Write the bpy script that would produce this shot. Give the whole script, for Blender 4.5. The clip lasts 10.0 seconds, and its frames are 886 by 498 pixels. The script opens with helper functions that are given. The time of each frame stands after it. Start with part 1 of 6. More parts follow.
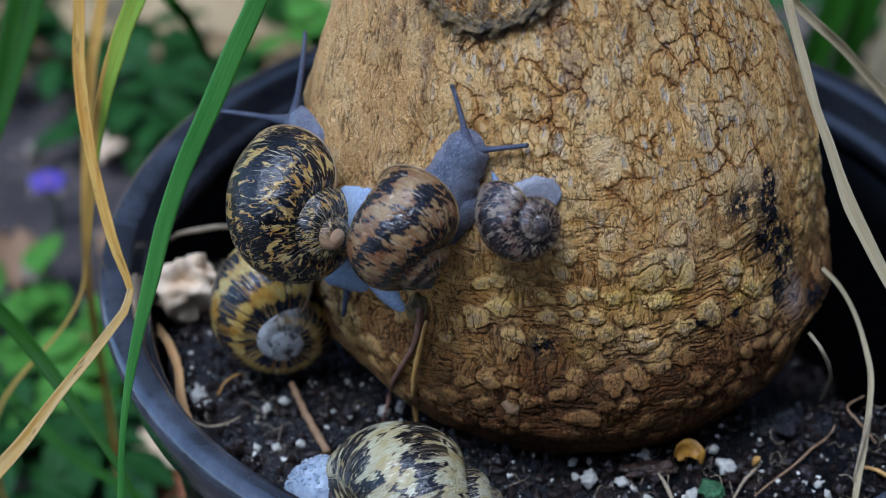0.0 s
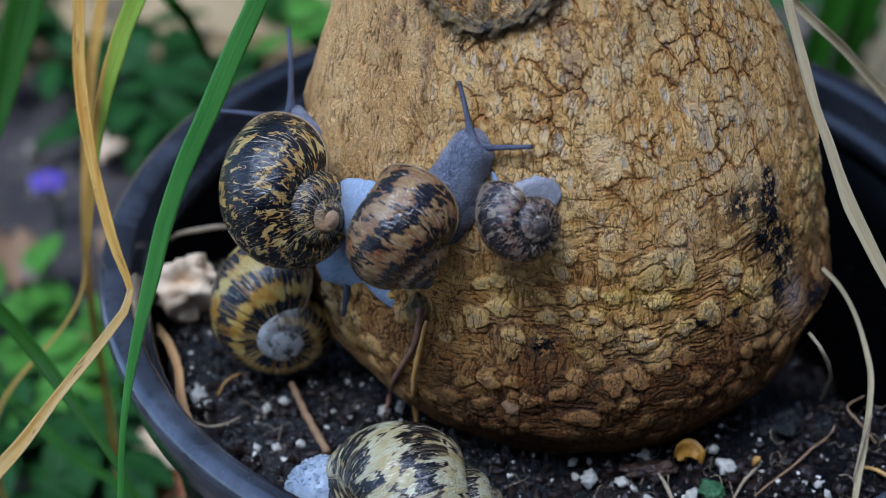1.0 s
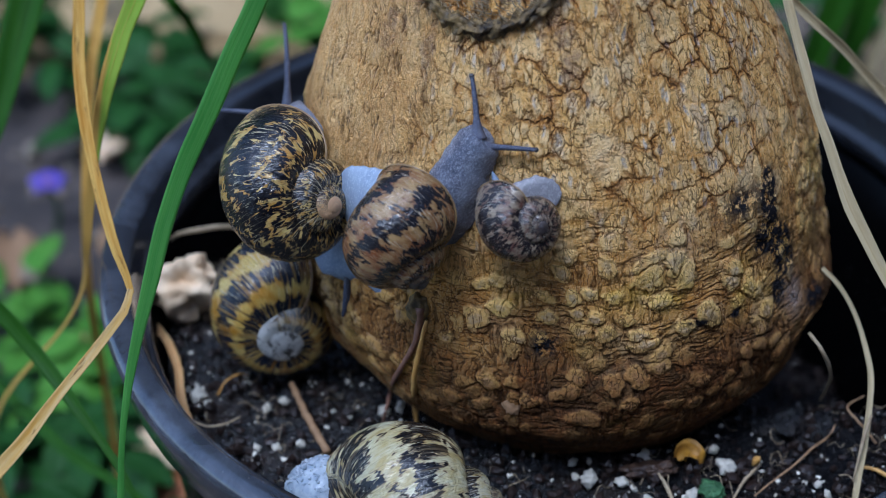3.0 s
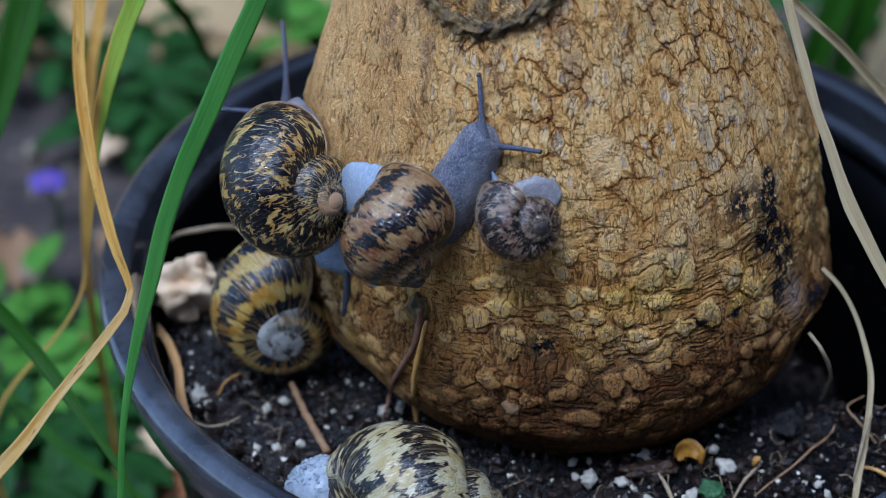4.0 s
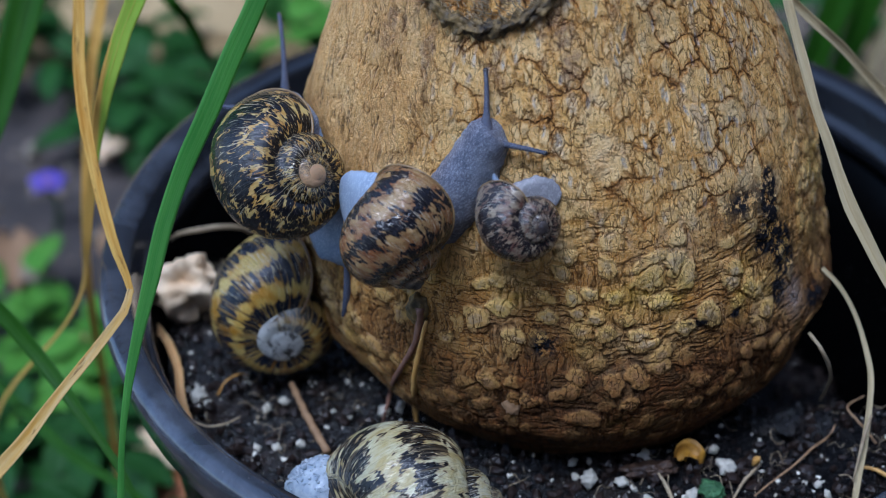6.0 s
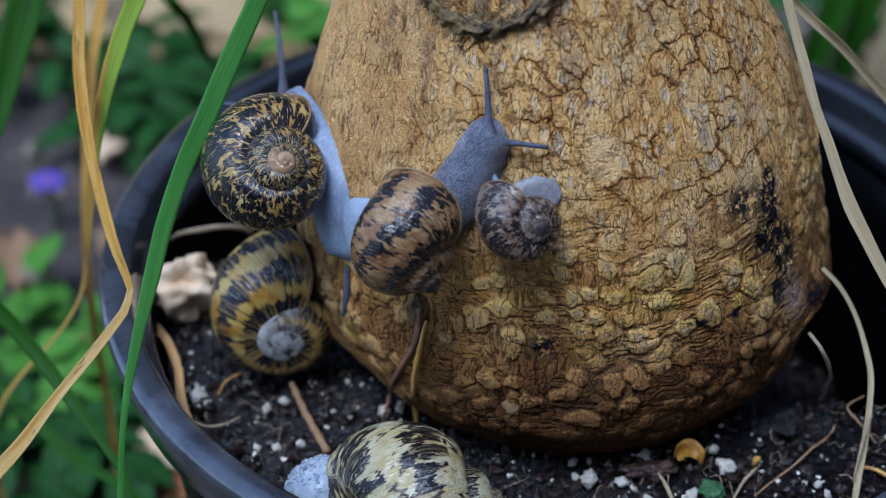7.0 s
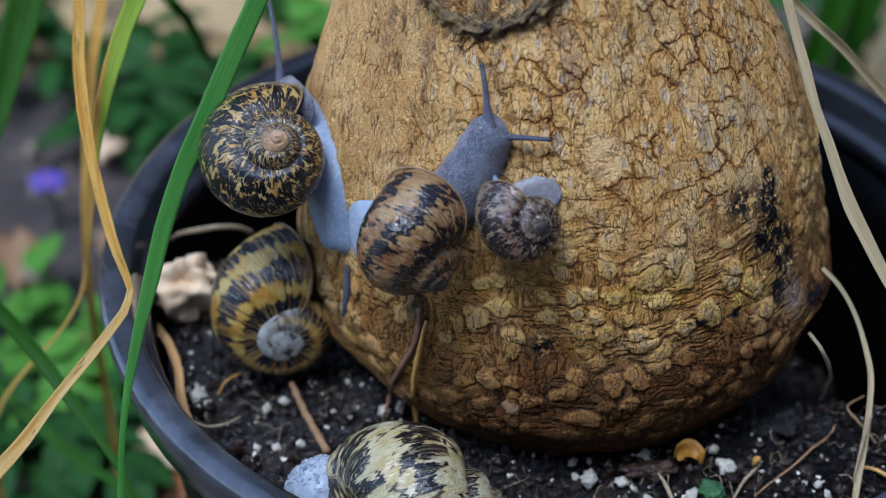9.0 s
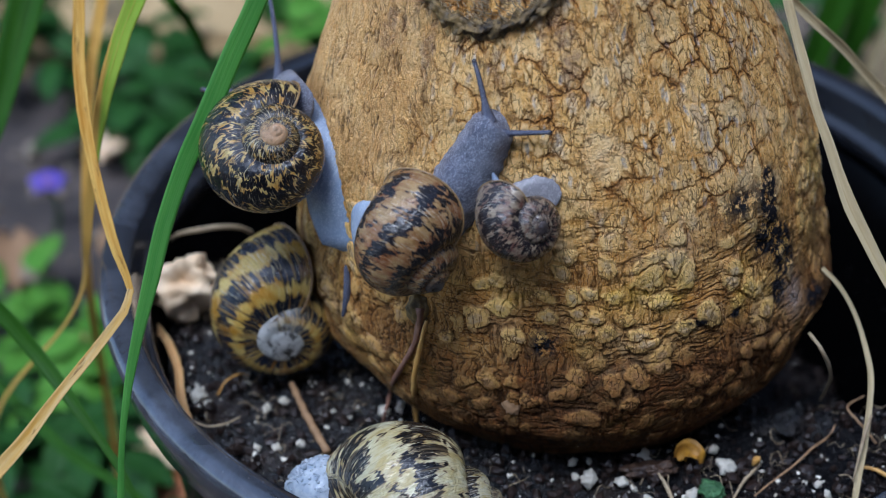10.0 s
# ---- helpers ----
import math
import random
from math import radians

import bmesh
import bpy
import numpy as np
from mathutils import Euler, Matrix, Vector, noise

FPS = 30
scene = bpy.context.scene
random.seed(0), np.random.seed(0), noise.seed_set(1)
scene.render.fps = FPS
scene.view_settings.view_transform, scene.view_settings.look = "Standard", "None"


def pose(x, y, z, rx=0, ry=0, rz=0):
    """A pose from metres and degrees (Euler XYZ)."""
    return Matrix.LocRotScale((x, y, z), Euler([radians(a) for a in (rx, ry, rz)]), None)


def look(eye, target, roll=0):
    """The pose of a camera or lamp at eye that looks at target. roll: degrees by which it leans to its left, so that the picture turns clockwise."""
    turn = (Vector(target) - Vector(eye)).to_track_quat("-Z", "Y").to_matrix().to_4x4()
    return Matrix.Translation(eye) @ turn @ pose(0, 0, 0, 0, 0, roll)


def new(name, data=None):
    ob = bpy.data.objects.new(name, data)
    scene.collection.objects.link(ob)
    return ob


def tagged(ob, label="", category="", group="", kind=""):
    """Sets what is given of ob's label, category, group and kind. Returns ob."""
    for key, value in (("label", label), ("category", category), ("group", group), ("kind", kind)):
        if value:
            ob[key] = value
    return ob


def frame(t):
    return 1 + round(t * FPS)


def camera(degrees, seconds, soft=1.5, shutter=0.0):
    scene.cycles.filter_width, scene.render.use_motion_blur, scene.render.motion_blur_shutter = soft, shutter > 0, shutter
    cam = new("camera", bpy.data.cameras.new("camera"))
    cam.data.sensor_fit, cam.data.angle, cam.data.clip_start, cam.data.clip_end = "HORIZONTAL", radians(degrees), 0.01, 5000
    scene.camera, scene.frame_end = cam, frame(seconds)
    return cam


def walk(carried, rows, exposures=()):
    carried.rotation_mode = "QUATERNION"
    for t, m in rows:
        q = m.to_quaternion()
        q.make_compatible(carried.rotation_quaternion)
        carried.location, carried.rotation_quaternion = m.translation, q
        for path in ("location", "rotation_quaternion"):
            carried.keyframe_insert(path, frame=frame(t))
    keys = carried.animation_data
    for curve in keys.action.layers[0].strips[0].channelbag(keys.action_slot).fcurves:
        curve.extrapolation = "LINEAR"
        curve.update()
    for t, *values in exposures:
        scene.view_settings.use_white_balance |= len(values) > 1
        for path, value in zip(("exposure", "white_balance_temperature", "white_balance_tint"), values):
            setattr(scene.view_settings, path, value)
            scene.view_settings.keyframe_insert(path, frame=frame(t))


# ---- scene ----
cam = camera(30, 10.0, soft=0.5)
cam.data.dof.use_dof = True
cam.data.dof.focus_distance = 0.357
cam.data.dof.aperture_fstop = 10.8
EYE = Vector((-0.0273, -0.3365, 0.4547))
STAND = look(EYE, EYE + Vector((0, 0.79176, -0.61084)))
walk(cam, [(0, STAND), (10, STAND)], exposures=[(0, 1.04, 5590, 10), (5.7, 1.04, 5590, 10), (6.8, 1.05, 5620, 10), (8.5, 1.12, 5860, 10), (10, 1.19, 6030, 10)])

# ---- light: open shade under a bright sky ----
world = bpy.data.worlds.new("sky")
scene.world = world
world.use_nodes = True
sky = world.node_tree.nodes.new("ShaderNodeTexSky")
sky.sky_type, sky.sun_disc = "NISHITA", False
sky.sun_elevation, sky.sun_rotation = radians(70), radians(219)
world.node_tree.nodes["Background"].inputs["Strength"].default_value = 0.15
world.node_tree.links.new(sky.outputs[0], world.node_tree.nodes["Background"].inputs["Color"])
sun = new("sun", bpy.data.lights.new("sun", "SUN"))
sun.data.energy, sun.data.angle, sun.data.color = 1.05, radians(22), (0.86, 0.96, 1.14)
sun.matrix_world = look((-0.23, -0.28, 1.0), (0, 0, 0))


# ---- materials ----
class Mat:
    """A node material with short calls for the nodes that are used here."""

    def __init__(self, name, rough=0.6, **more):
        self.m = bpy.data.materials.new(name)
        self.m.use_nodes = True
        self.t = self.m.node_tree
        self.b = self.t.nodes["Principled BSDF"]
        self.set("Roughness", rough)
        for k, v in more.items():
            self.set(k.replace("_", " "), v)
        self.tc = self.t.nodes.new("ShaderNodeTexCoord")

    def set(self, key, v):
        self.plug(self.b.inputs[key], v)

    def plug(self, socket, v):
        if isinstance(v, bpy.types.NodeSocket):
            self.t.links.new(v, socket)
        elif isinstance(v, tuple) and socket.type == "RGBA":
            socket.default_value = (*v[:3], 1)
        else:
            socket.default_value = v

    def at(self, kind="Object", scale=(1, 1, 1), turn=(0, 0, 0)):
        n = self.t.nodes.new("ShaderNodeMapping")
        self.plug(n.inputs["Vector"], self.tc.outputs[kind])
        n.inputs["Scale"].default_value, n.inputs["Rotation"].default_value = scale, turn
        return n.outputs[0]

    def attr(self, name):
        n = self.t.nodes.new("ShaderNodeAttribute")
        n.attribute_name = name
        return n.outputs["Fac"]

    def island(self):
        return self.t.nodes.new("ShaderNodeNewGeometry").outputs["Random Per Island"]

    def noise(self, vec, scale, detail=4, rough=0.55, bend=0.0):
        n = self.t.nodes.new("ShaderNodeTexNoise")
        self.plug(n.inputs["Vector"], vec)
        for k, v in (("Scale", scale), ("Detail", detail), ("Roughness", rough), ("Distortion", bend)):
            n.inputs[k].default_value = v
        return n.outputs[0]

    def warp(self, vec, amount, scale):
        """The same place, pushed about by noise of that scale, by about half of amount in metres."""
        n = self.t.nodes.new("ShaderNodeTexNoise")
        self.plug(n.inputs["Vector"], vec)
        n.inputs["Scale"].default_value, n.inputs["Detail"].default_value = scale, 3
        v = self.t.nodes.new("ShaderNodeVectorMath")
        v.operation = "MULTIPLY_ADD"
        self.plug(v.inputs[0], n.outputs[1])
        v.inputs[1].default_value = (amount, amount, amount)
        self.plug(v.inputs[2], vec)
        return v.outputs[0]

    def cells(self, vec, scale, feature="F1", jitter=1.0):
        n = self.t.nodes.new("ShaderNodeTexVoronoi")
        n.feature = feature
        self.plug(n.inputs["Vector"], vec)
        n.inputs["Scale"].default_value, n.inputs["Randomness"].default_value = scale, jitter
        return n.outputs["Distance"]

    def ramp(self, fac, *stops):
        n = self.t.nodes.new("ShaderNodeValToRGB")
        self.plug(n.inputs[0], fac)
        e = n.color_ramp.elements
        while len(e) < len(stops):
            e.new(0.5)
        for el, (p, c) in zip(e, stops):
            el.position = p
            el.color = (*c, 1) if isinstance(c, tuple) else (c, c, c, 1)
        return n.outputs[0]

    def mix(self, fac, a, b, way="MIX"):
        n = self.t.nodes.new("ShaderNodeMix")
        n.data_type, n.blend_type = "RGBA", way
        self.plug(n.inputs[0], fac), self.plug(n.inputs[6], a), self.plug(n.inputs[7], b)
        return n.outputs[2]

    def math(self, op, a, b=0.0, c=0.0):
        n = self.t.nodes.new("ShaderNodeMath")
        n.operation = op
        self.plug(n.inputs[0], a), self.plug(n.inputs[1], b), self.plug(n.inputs[2], c)
        return n.outputs[0]

    def split(self, vec):
        n = self.t.nodes.new("ShaderNodeSeparateXYZ")
        self.plug(n.inputs[0], vec)
        return n.outputs

    def bump(self, height, strength=0.5, depth=0.0005, under=None):
        n = self.t.nodes.new("ShaderNodeBump")
        n.inputs["Strength"].default_value, n.inputs["Distance"].default_value = strength, depth
        self.plug(n.inputs["Height"], height)
        if under is not None:
            self.plug(n.inputs["Normal"], under)
        self.set("Normal", n.outputs[0])
        return n.outputs[0]


def bark_material():
    """Corky bark: cracks, rust-coloured crack edges, pale plates and grey scars lie where the relief has them."""
    m = Mat("cork_bark", 0.72)
    p = m.at()
    lower, tone, crack, rust, pale = m.attr("lower"), m.attr("tone"), m.attr("crack"), m.attr("rust"), m.attr("pale")
    scar, young, fuzz, high = m.attr("scar"), m.attr("young"), m.attr("fuzz"), m.attr("high")
    fine = m.noise(p, 1500, 5, 0.72)
    mid = m.noise(p, 260, 6, 0.65, 0.5)
    wide = m.noise(p, 55, 3)
    grit = m.noise(p, 3000, 2, 0.6)
    fibres = m.noise(m.warp(m.at(scale=(1, 1, 0.22)), 0.003, 300), 1200, 3, 0.65, 0.5)
    # hair cracks between the large ones
    q = m.warp(m.at(scale=(1, 1, 0.38)), 0.0030, 420)
    net = m.cells(q, 720, "DISTANCE_TO_EDGE")
    gate = m.ramp(m.noise(p, 340, 4, 0.65), (0.44, 0.0), (0.54, 1.0))
    hair = m.math("MULTIPLY", m.ramp(net, (0.025, 1.0), (0.075, 0.0)), gate)
    col = m.ramp(tone, (0.0, (0.66, 0.355, 0.095)), (0.35, (0.82, 0.49, 0.155)), (0.7, (0.90, 0.605, 0.240)), (1.0, (0.93, 0.71, 0.39)))
    col = m.mix(m.ramp(mid, (0.48, 0.0), (0.66, 0.75)), col, m.mix(high, (0.66, 0.32, 0.055), (0.72, 0.40, 0.115)))
    col = m.mix(m.ramp(fibres, (0.52, 0.0), (0.68, 0.6)), col, (0.94, 0.67, 0.32))
    col = m.mix(m.math("MULTIPLY", pale, m.ramp(mid, (0.40, 0.95), (0.68, 0.45))), col, m.mix(high, (0.98, 0.68, 0.22), (0.95, 0.71, 0.36)))
    col = m.mix(m.math("MULTIPLY", rust, m.ramp(mid, (0.30, 0.95), (0.62, 0.45))), col, m.mix(high, (0.40, 0.130, 0.014), (0.56, 0.225, 0.036)))
    col = m.mix(m.math("MULTIPLY", scar, m.ramp(fine, (0.36, 0.95), (0.64, 0.40))), col, m.mix(m.ramp(mid, (0.42, 0.0), (0.6, 1.0)), (0.30, 0.28, 0.29), (0.70, 0.66, 0.56)))
    col = m.mix(m.math("MULTIPLY", young, 0.45), col, m.mix(fibres, (0.40, 0.22, 0.09), (0.80, 0.54, 0.27)))
    col = m.mix(m.math("MULTIPLY", fuzz, m.ramp(mid, (0.42, 0.85), (0.58, 0.15))), col, m.mix(fine, (0.10, 0.055, 0.040), (0.40, 0.26, 0.17)))
    col = m.mix(m.ramp(fine, (0.52, 0.0), (0.66, 0.55)), col, (0.40, 0.19, 0.045))
    col = m.mix(m.ramp(grit, (0.52, 0.0), (0.66, 0.40)), col, (0.96, 0.72, 0.39))
    col = m.mix(m.math("MULTIPLY", hair, m.math("MULTIPLY_ADD", young, -0.60, 0.64)), col, (0.12, 0.045, 0.011))
    col = m.mix(m.math("MULTIPLY", crack, m.ramp(fine, (0.35, 1.0), (0.72, 0.70))), col, (0.045, 0.016, 0.005))
    pits = m.ramp(m.cells(p, 420), (0.06, 1.0), (0.16, 0.0))
    col = m.mix(m.math("MULTIPLY", pits, m.ramp(wide, (0.54, 0.0), (0.64, 0.9))), col, (0.025, 0.012, 0.006))
    moss = m.math("MULTIPLY", m.math("MULTIPLY", m.math("SUBTRACT", 1.0, high), m.ramp(wide, (0.52, 0.0), (0.66, 0.45))), m.ramp(mid, (0.4, 1.0), (0.6, 0.2)))
    col = m.mix(moss, col, (0.62, 0.42, 0.040))
    # damp bark low down; the shade under the bulge and snails is coloured in too
    soaked_and_shaded = m.math("MULTIPLY", lower, m.ramp(mid, (0.25, 0.80), (0.75, 1.0)))
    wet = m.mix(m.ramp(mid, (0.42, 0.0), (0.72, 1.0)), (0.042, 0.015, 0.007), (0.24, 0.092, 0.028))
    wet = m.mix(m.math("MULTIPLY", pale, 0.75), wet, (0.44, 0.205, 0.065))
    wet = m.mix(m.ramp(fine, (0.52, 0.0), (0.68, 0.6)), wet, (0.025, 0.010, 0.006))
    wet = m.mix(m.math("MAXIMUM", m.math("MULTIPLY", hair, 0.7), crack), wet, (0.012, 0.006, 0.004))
    col = m.mix(soaked_and_shaded, col, wet)
    mould = m.math("MULTIPLY", m.attr("mould"), m.ramp(m.noise(p, 480, 5, 0.72), (0.41, 0.0), (0.49, 1.0)))
    col = m.mix(mould, col, (0.014, 0.014, 0.018))
    ash = m.math("MULTIPLY", m.attr("ash"), m.ramp(fine, (0.35, 0.2), (0.6, 0.7)))
    col = m.mix(ash, col, (0.44, 0.42, 0.42))
    m.set("Base Color", m.mix(1.0, col, (1.0, 0.935, 0.88), "MULTIPLY"))
    m.set("Roughness", m.ramp(fine, (0.3, 0.42), (0.75, 0.8)))
    m.set("Specular IOR Level", 0.12)
    h = m.math("MULTIPLY", m.math("SUBTRACT", 1.0, hair), 0.6)
    h = m.math("ADD", h, m.math("ADD", m.math("MULTIPLY", fibres, 1.3), m.math("MULTIPLY", fine, 1.6)))
    h = m.math("ADD", h, m.math("MULTIPLY", mid, 1.2))
    m.bump(h, 0.75, 0.0006)
    return m.m


def shell_material(name, dark, light, warm, share=0.5, bands=6.0, phase=0.0, band_gain=0.2, grain=(4.0, 1.6), serr=0.5, streak=0.5, tip=(0.42, 0.27, 0.14), tip_end=0.30, mark=0.9, brown=0.3, drift=0.5, cuts=0.0):
    """Banded and flecked shell. u runs along the whorl in radians, v round it; the pigment was laid down line by
    line along the growing mouth, so that its patches have edges drawn out across the whorl."""
    m = Mat(name, 0.24)
    m.set("Specular IOR Level", 0.05)
    m.set("Coat Weight", 1.0), m.set("Coat Roughness", 0.09), m.set("Coat IOR", 1.53)
    u, v, _ = m.split(m.tc.outputs["UV"])
    growth = m.noise(m.at("UV", (22, 1.6, 1)), 1.0, 2, 0.6)
    sway = m.noise(m.at("UV", (4.2, 0.9, 1)), 1.0, 3, 0.6, 0.6)
    vj = m.math("ADD", v, m.math("ADD", m.math("MULTIPLY_ADD", growth, serr * 2.2, -serr * 1.1), m.math("MULTIPLY_ADD", sway, 2 * drift, -drift)))
    pack = m.t.nodes.new("ShaderNodeCombineXYZ")
    m.plug(pack.inputs[0], m.math("MULTIPLY", u, grain[0])), m.plug(pack.inputs[1], m.math("MULTIPLY", vj, grain[1]))
    blocks = m.noise(pack.outputs[0], 1.0, 1, 0.5, 0.9)
    fleck = m.noise(pack.outputs[0], 2.6, 1, 0.5, 1.0)
    band = m.math("SINE", m.math("MULTIPLY_ADD", vj, bands, phase), 0)
    value = m.math("MULTIPLY_ADD", band, band_gain, m.math("MULTIPLY_ADD", blocks, 1.3, -0.15))
    value = m.math("ADD", value, m.math("MULTIPLY", m.math("SUBTRACT", fleck, 0.5), 0.55))
    is_dark = m.ramp(value, (share - 0.02, 0.0), (share + 0.02, 1.0))
    if cuts:
        gap = m.noise(m.at("UV", (12, 0.30, 1)), 1.0, 3, 0.6, 0.3)
        is_dark = m.math("MULTIPLY", is_dark, m.ramp(gap, (0.53, 1.0), (0.57, 1 - cuts)))
    lines = m.noise(m.at("UV", (80, 0.9, 1)), 1.0, 4, 0.7, 0.3)
    ground = m.mix(m.ramp(m.noise(m.at("UV", (3.1, 1.7, 1)), 1.0, 4), (0.40, 0.0), (0.62, 1.0)), light, warm)
    ground = m.mix(m.ramp(lines, (0.52, 0.0), (0.70, 0.45)), ground, m.mix(0.5, light, (0.82, 0.74, 0.54)))
    ground = m.mix(m.ramp(lines, (0.34, 0.6), (0.44, 0.0)), ground, m.mix(0.55, warm, dark))
    edge = m.math("MULTIPLY", m.ramp(value, (share - 0.10, 0.0), (share - 0.02, 1.0)), brown)
    ground = m.mix(edge, ground, m.mix(0.3, (0.20, 0.055, 0.012), dark))
    deep = m.mix(m.ramp(lines, (0.60, 0.0), (0.75, 0.08)), dark, m.mix(0.8, warm, dark))
    col = m.mix(is_dark, ground, deep)
    # broken pale hairlines along the growth lines
    dash = m.noise(m.at("UV", (46, 2.6, 1), (0, 0, 0.06)), 1.0, 3, 0.6, 0.9)
    where = m.ramp(m.noise(m.at("UV", (3.0, 2.2, 1)), 1.0, 3), (0.44, 0.15), (0.58, 1.0))
    col = m.mix(m.math("MULTIPLY", where, m.ramp(dash, (0.61, 0.0), (0.64, streak))), col, m.mix(0.5, light, (0.80, 0.74, 0.58)))
    rays = m.noise(m.at("UV", (26, 1.1, 1), (0, 0, 0.05)), 1.0, 3, 0.65, 0.8)
    young = m.ramp(m.math("DIVIDE", u, 30.0), (0.68, 1.0), (0.74, 0.0))
    col = m.mix(m.math("MULTIPLY", young, m.ramp(rays, (0.57, 0.0), (0.60, 0.85))), col, m.mix(0.5, light, (0.78, 0.72, 0.62)))
    obj = m.at()
    start = m.ramp(m.math("ADD", m.math("DIVIDE", u, 30.0), m.math("MULTIPLY", m.math("SUBTRACT", fleck, 0.5), 0.06)), (tip_end, 1.0), (tip_end + 0.06, 0.0))
    col = m.mix(start, col, m.mix(m.ramp(m.math("ADD", m.noise(obj, 430, 3, 0.6, 0.6), m.math("MULTIPLY", m.math("SUBTRACT", rays, 0.5), 0.5)), (0.55, 0.0), (0.58, mark)), tip, m.mix(0.85, tip, (0.02, 0.015, 0.012))))
    scuff = m.noise(obj, 190, 5, 0.7)
    col = m.mix(m.ramp(scuff, (0.62, 0.0), (0.78, 0.35)), col, (0.42, 0.41, 0.40))
    m.set("Base Color", col)
    rough = m.noise(obj, 300, 5, 0.65)
    m.set("Roughness", m.ramp(rough, (0.32, 0.20), (0.70, 0.50)))
    m.set("Coat Roughness", m.ramp(rough, (0.38, 0.02), (0.66, 0.09)))
    # growth ribs and hammered wrinkles
    ribs = m.noise(m.at("UV", (52, 0.7, 1)), 1.0, 4, 0.7, 0.25)
    dents = m.noise(m.at("UV", (8, 5, 1)), 1.0, 3, 0.6, 1.2)
    pits = m.noise(obj, 1500, 3, 0.65)
    relief = m.math("ADD", m.math("ADD", ribs, m.math("MULTIPLY", pits, 0.7)), m.math("MULTIPLY", dents, 1.4))
    m.set("Coat Normal", m.bump(m.math("ADD", m.math("MULTIPLY", ribs, 0.35), m.math("MULTIPLY", dents, 1.6)), 0.30, 0.0011))
    m.bump(relief, 0.9, 0.0010)
    return m.m


def flesh_material(name, col, pale, scale=1350, relief=1.0):
    m = Mat(name, 0.22)
    p = m.at()
    warts = m.cells(m.mix(0.012, p, m.noise(p, 600)), scale, "F1")
    wide = m.noise(p, 120, 3)
    base = m.mix(m.ramp(wide, (0.35, 0.0), (0.75, 0.5)), col, pale)
    base = m.mix(m.ramp(warts, (0.22, 0.9), (0.50, 0.0)), base, pale)
    m.set("Base Color", base)
    m.set("Subsurface Weight", 0.15), m.set("Subsurface Radius", (0.0008, 0.0008, 0.0010)), m.set("Subsurface Scale", 1.0)
    m.set("Specular IOR Level", 0.55)
    m.bump(m.math("SUBTRACT", 1.0, warts), relief, 0.0011)
    return m.m


def blade_material(name, a, b, edge, rough=0.45, withered=None, spots=0.0):
    """Leaf of grass: u across, v along in metres. withered: the colour that one side and the far length have turned to."""
    m = Mat(name, rough)
    u, v, _ = m.split(m.tc.outputs["UV"])
    veins = m.noise(m.at("UV", (16, 12, 1)), 1.0, 3, 0.6)
    blotch = m.noise(m.at("UV", (1.6, 42, 1)), 1.0, 4, 0.6)
    col = m.mix(m.ramp(blotch, (0.35, 0.0), (0.68, 1.0)), a, b)
    col = m.mix(m.ramp(veins, (0.42, 0.0), (0.7, 0.45)), col, edge)
    rim = m.ramp(m.math("ABSOLUTE", m.math("SUBTRACT", u, 0.5)), (0.45, 0.0), (0.495, 0.5))
    col = m.mix(rim, col, edge)
    if withered:
        turned_at = m.math("ADD", m.math("MULTIPLY_ADD", v, 34.0, -1.05), m.math("MULTIPLY", m.math("SUBTRACT", u, 0.55), 1.7))
        turned_at = m.math("ADD", turned_at, m.math("MULTIPLY", m.math("SUBTRACT", blotch, 0.5), 1.2))
        col = m.mix(m.ramp(turned_at, (0.0, 0.0), (0.25, 1.0)), col, m.mix(veins, withered, (0.72, 0.50, 0.14)))
    if spots:
        speck = m.noise(m.at("UV", (2.2, 150, 1)), 1.0, 4, 0.65, 0.6)
        col = m.mix(m.ramp(speck, (0.56, 0.0), (0.68, spots)), col, (0.13, 0.045, 0.012))
    m.set("Base Color", col)
    m.set("Specular IOR Level", 0.14)
    m.bump(veins, 0.5, 0.0003)
    out = m.t.nodes["Material Output"]
    thin = m.t.nodes.new("ShaderNodeBsdfTranslucent")
    m.plug(thin.inputs[0], col)
    both = m.t.nodes.new("ShaderNodeMixShader")
    both.inputs[0].default_value = 0.25
    m.t.links.new(m.b.outputs[0], both.inputs[1]), m.t.links.new(thin.outputs[0], both.inputs[2])
    m.t.links.new(both.outputs[0], out.inputs[0])
    return m.m


def plain_material(name, a, b, scale=300, rough=0.7, depth=0.0004, strength=0.5, island=False, gloss=0.5):
    m = Mat(name, rough)
    m.set("Specular IOR Level", gloss)
    p = m.at()
    n1, n2 = m.noise(p, scale, 5, 0.62, 0.4), m.noise(p, scale * 0.13, 3)
    col = m.mix(m.ramp(m.math("ADD", m.math("MULTIPLY", n1, 0.6), m.math("MULTIPLY", n2, 0.4)), (0.36, 0.0), (0.64, 1.0)), a, b)
    if island:
        col = m.mix(m.math("MULTIPLY", m.island(), 0.7), col, b)
    m.set("Base Color", col)
    m.set("Roughness", m.ramp(n1, (0.3, max(rough - 0.15, 0.05)), (0.7, min(rough + 0.12, 1.0))))
    m.bump(n1, strength, depth)
    return m.m


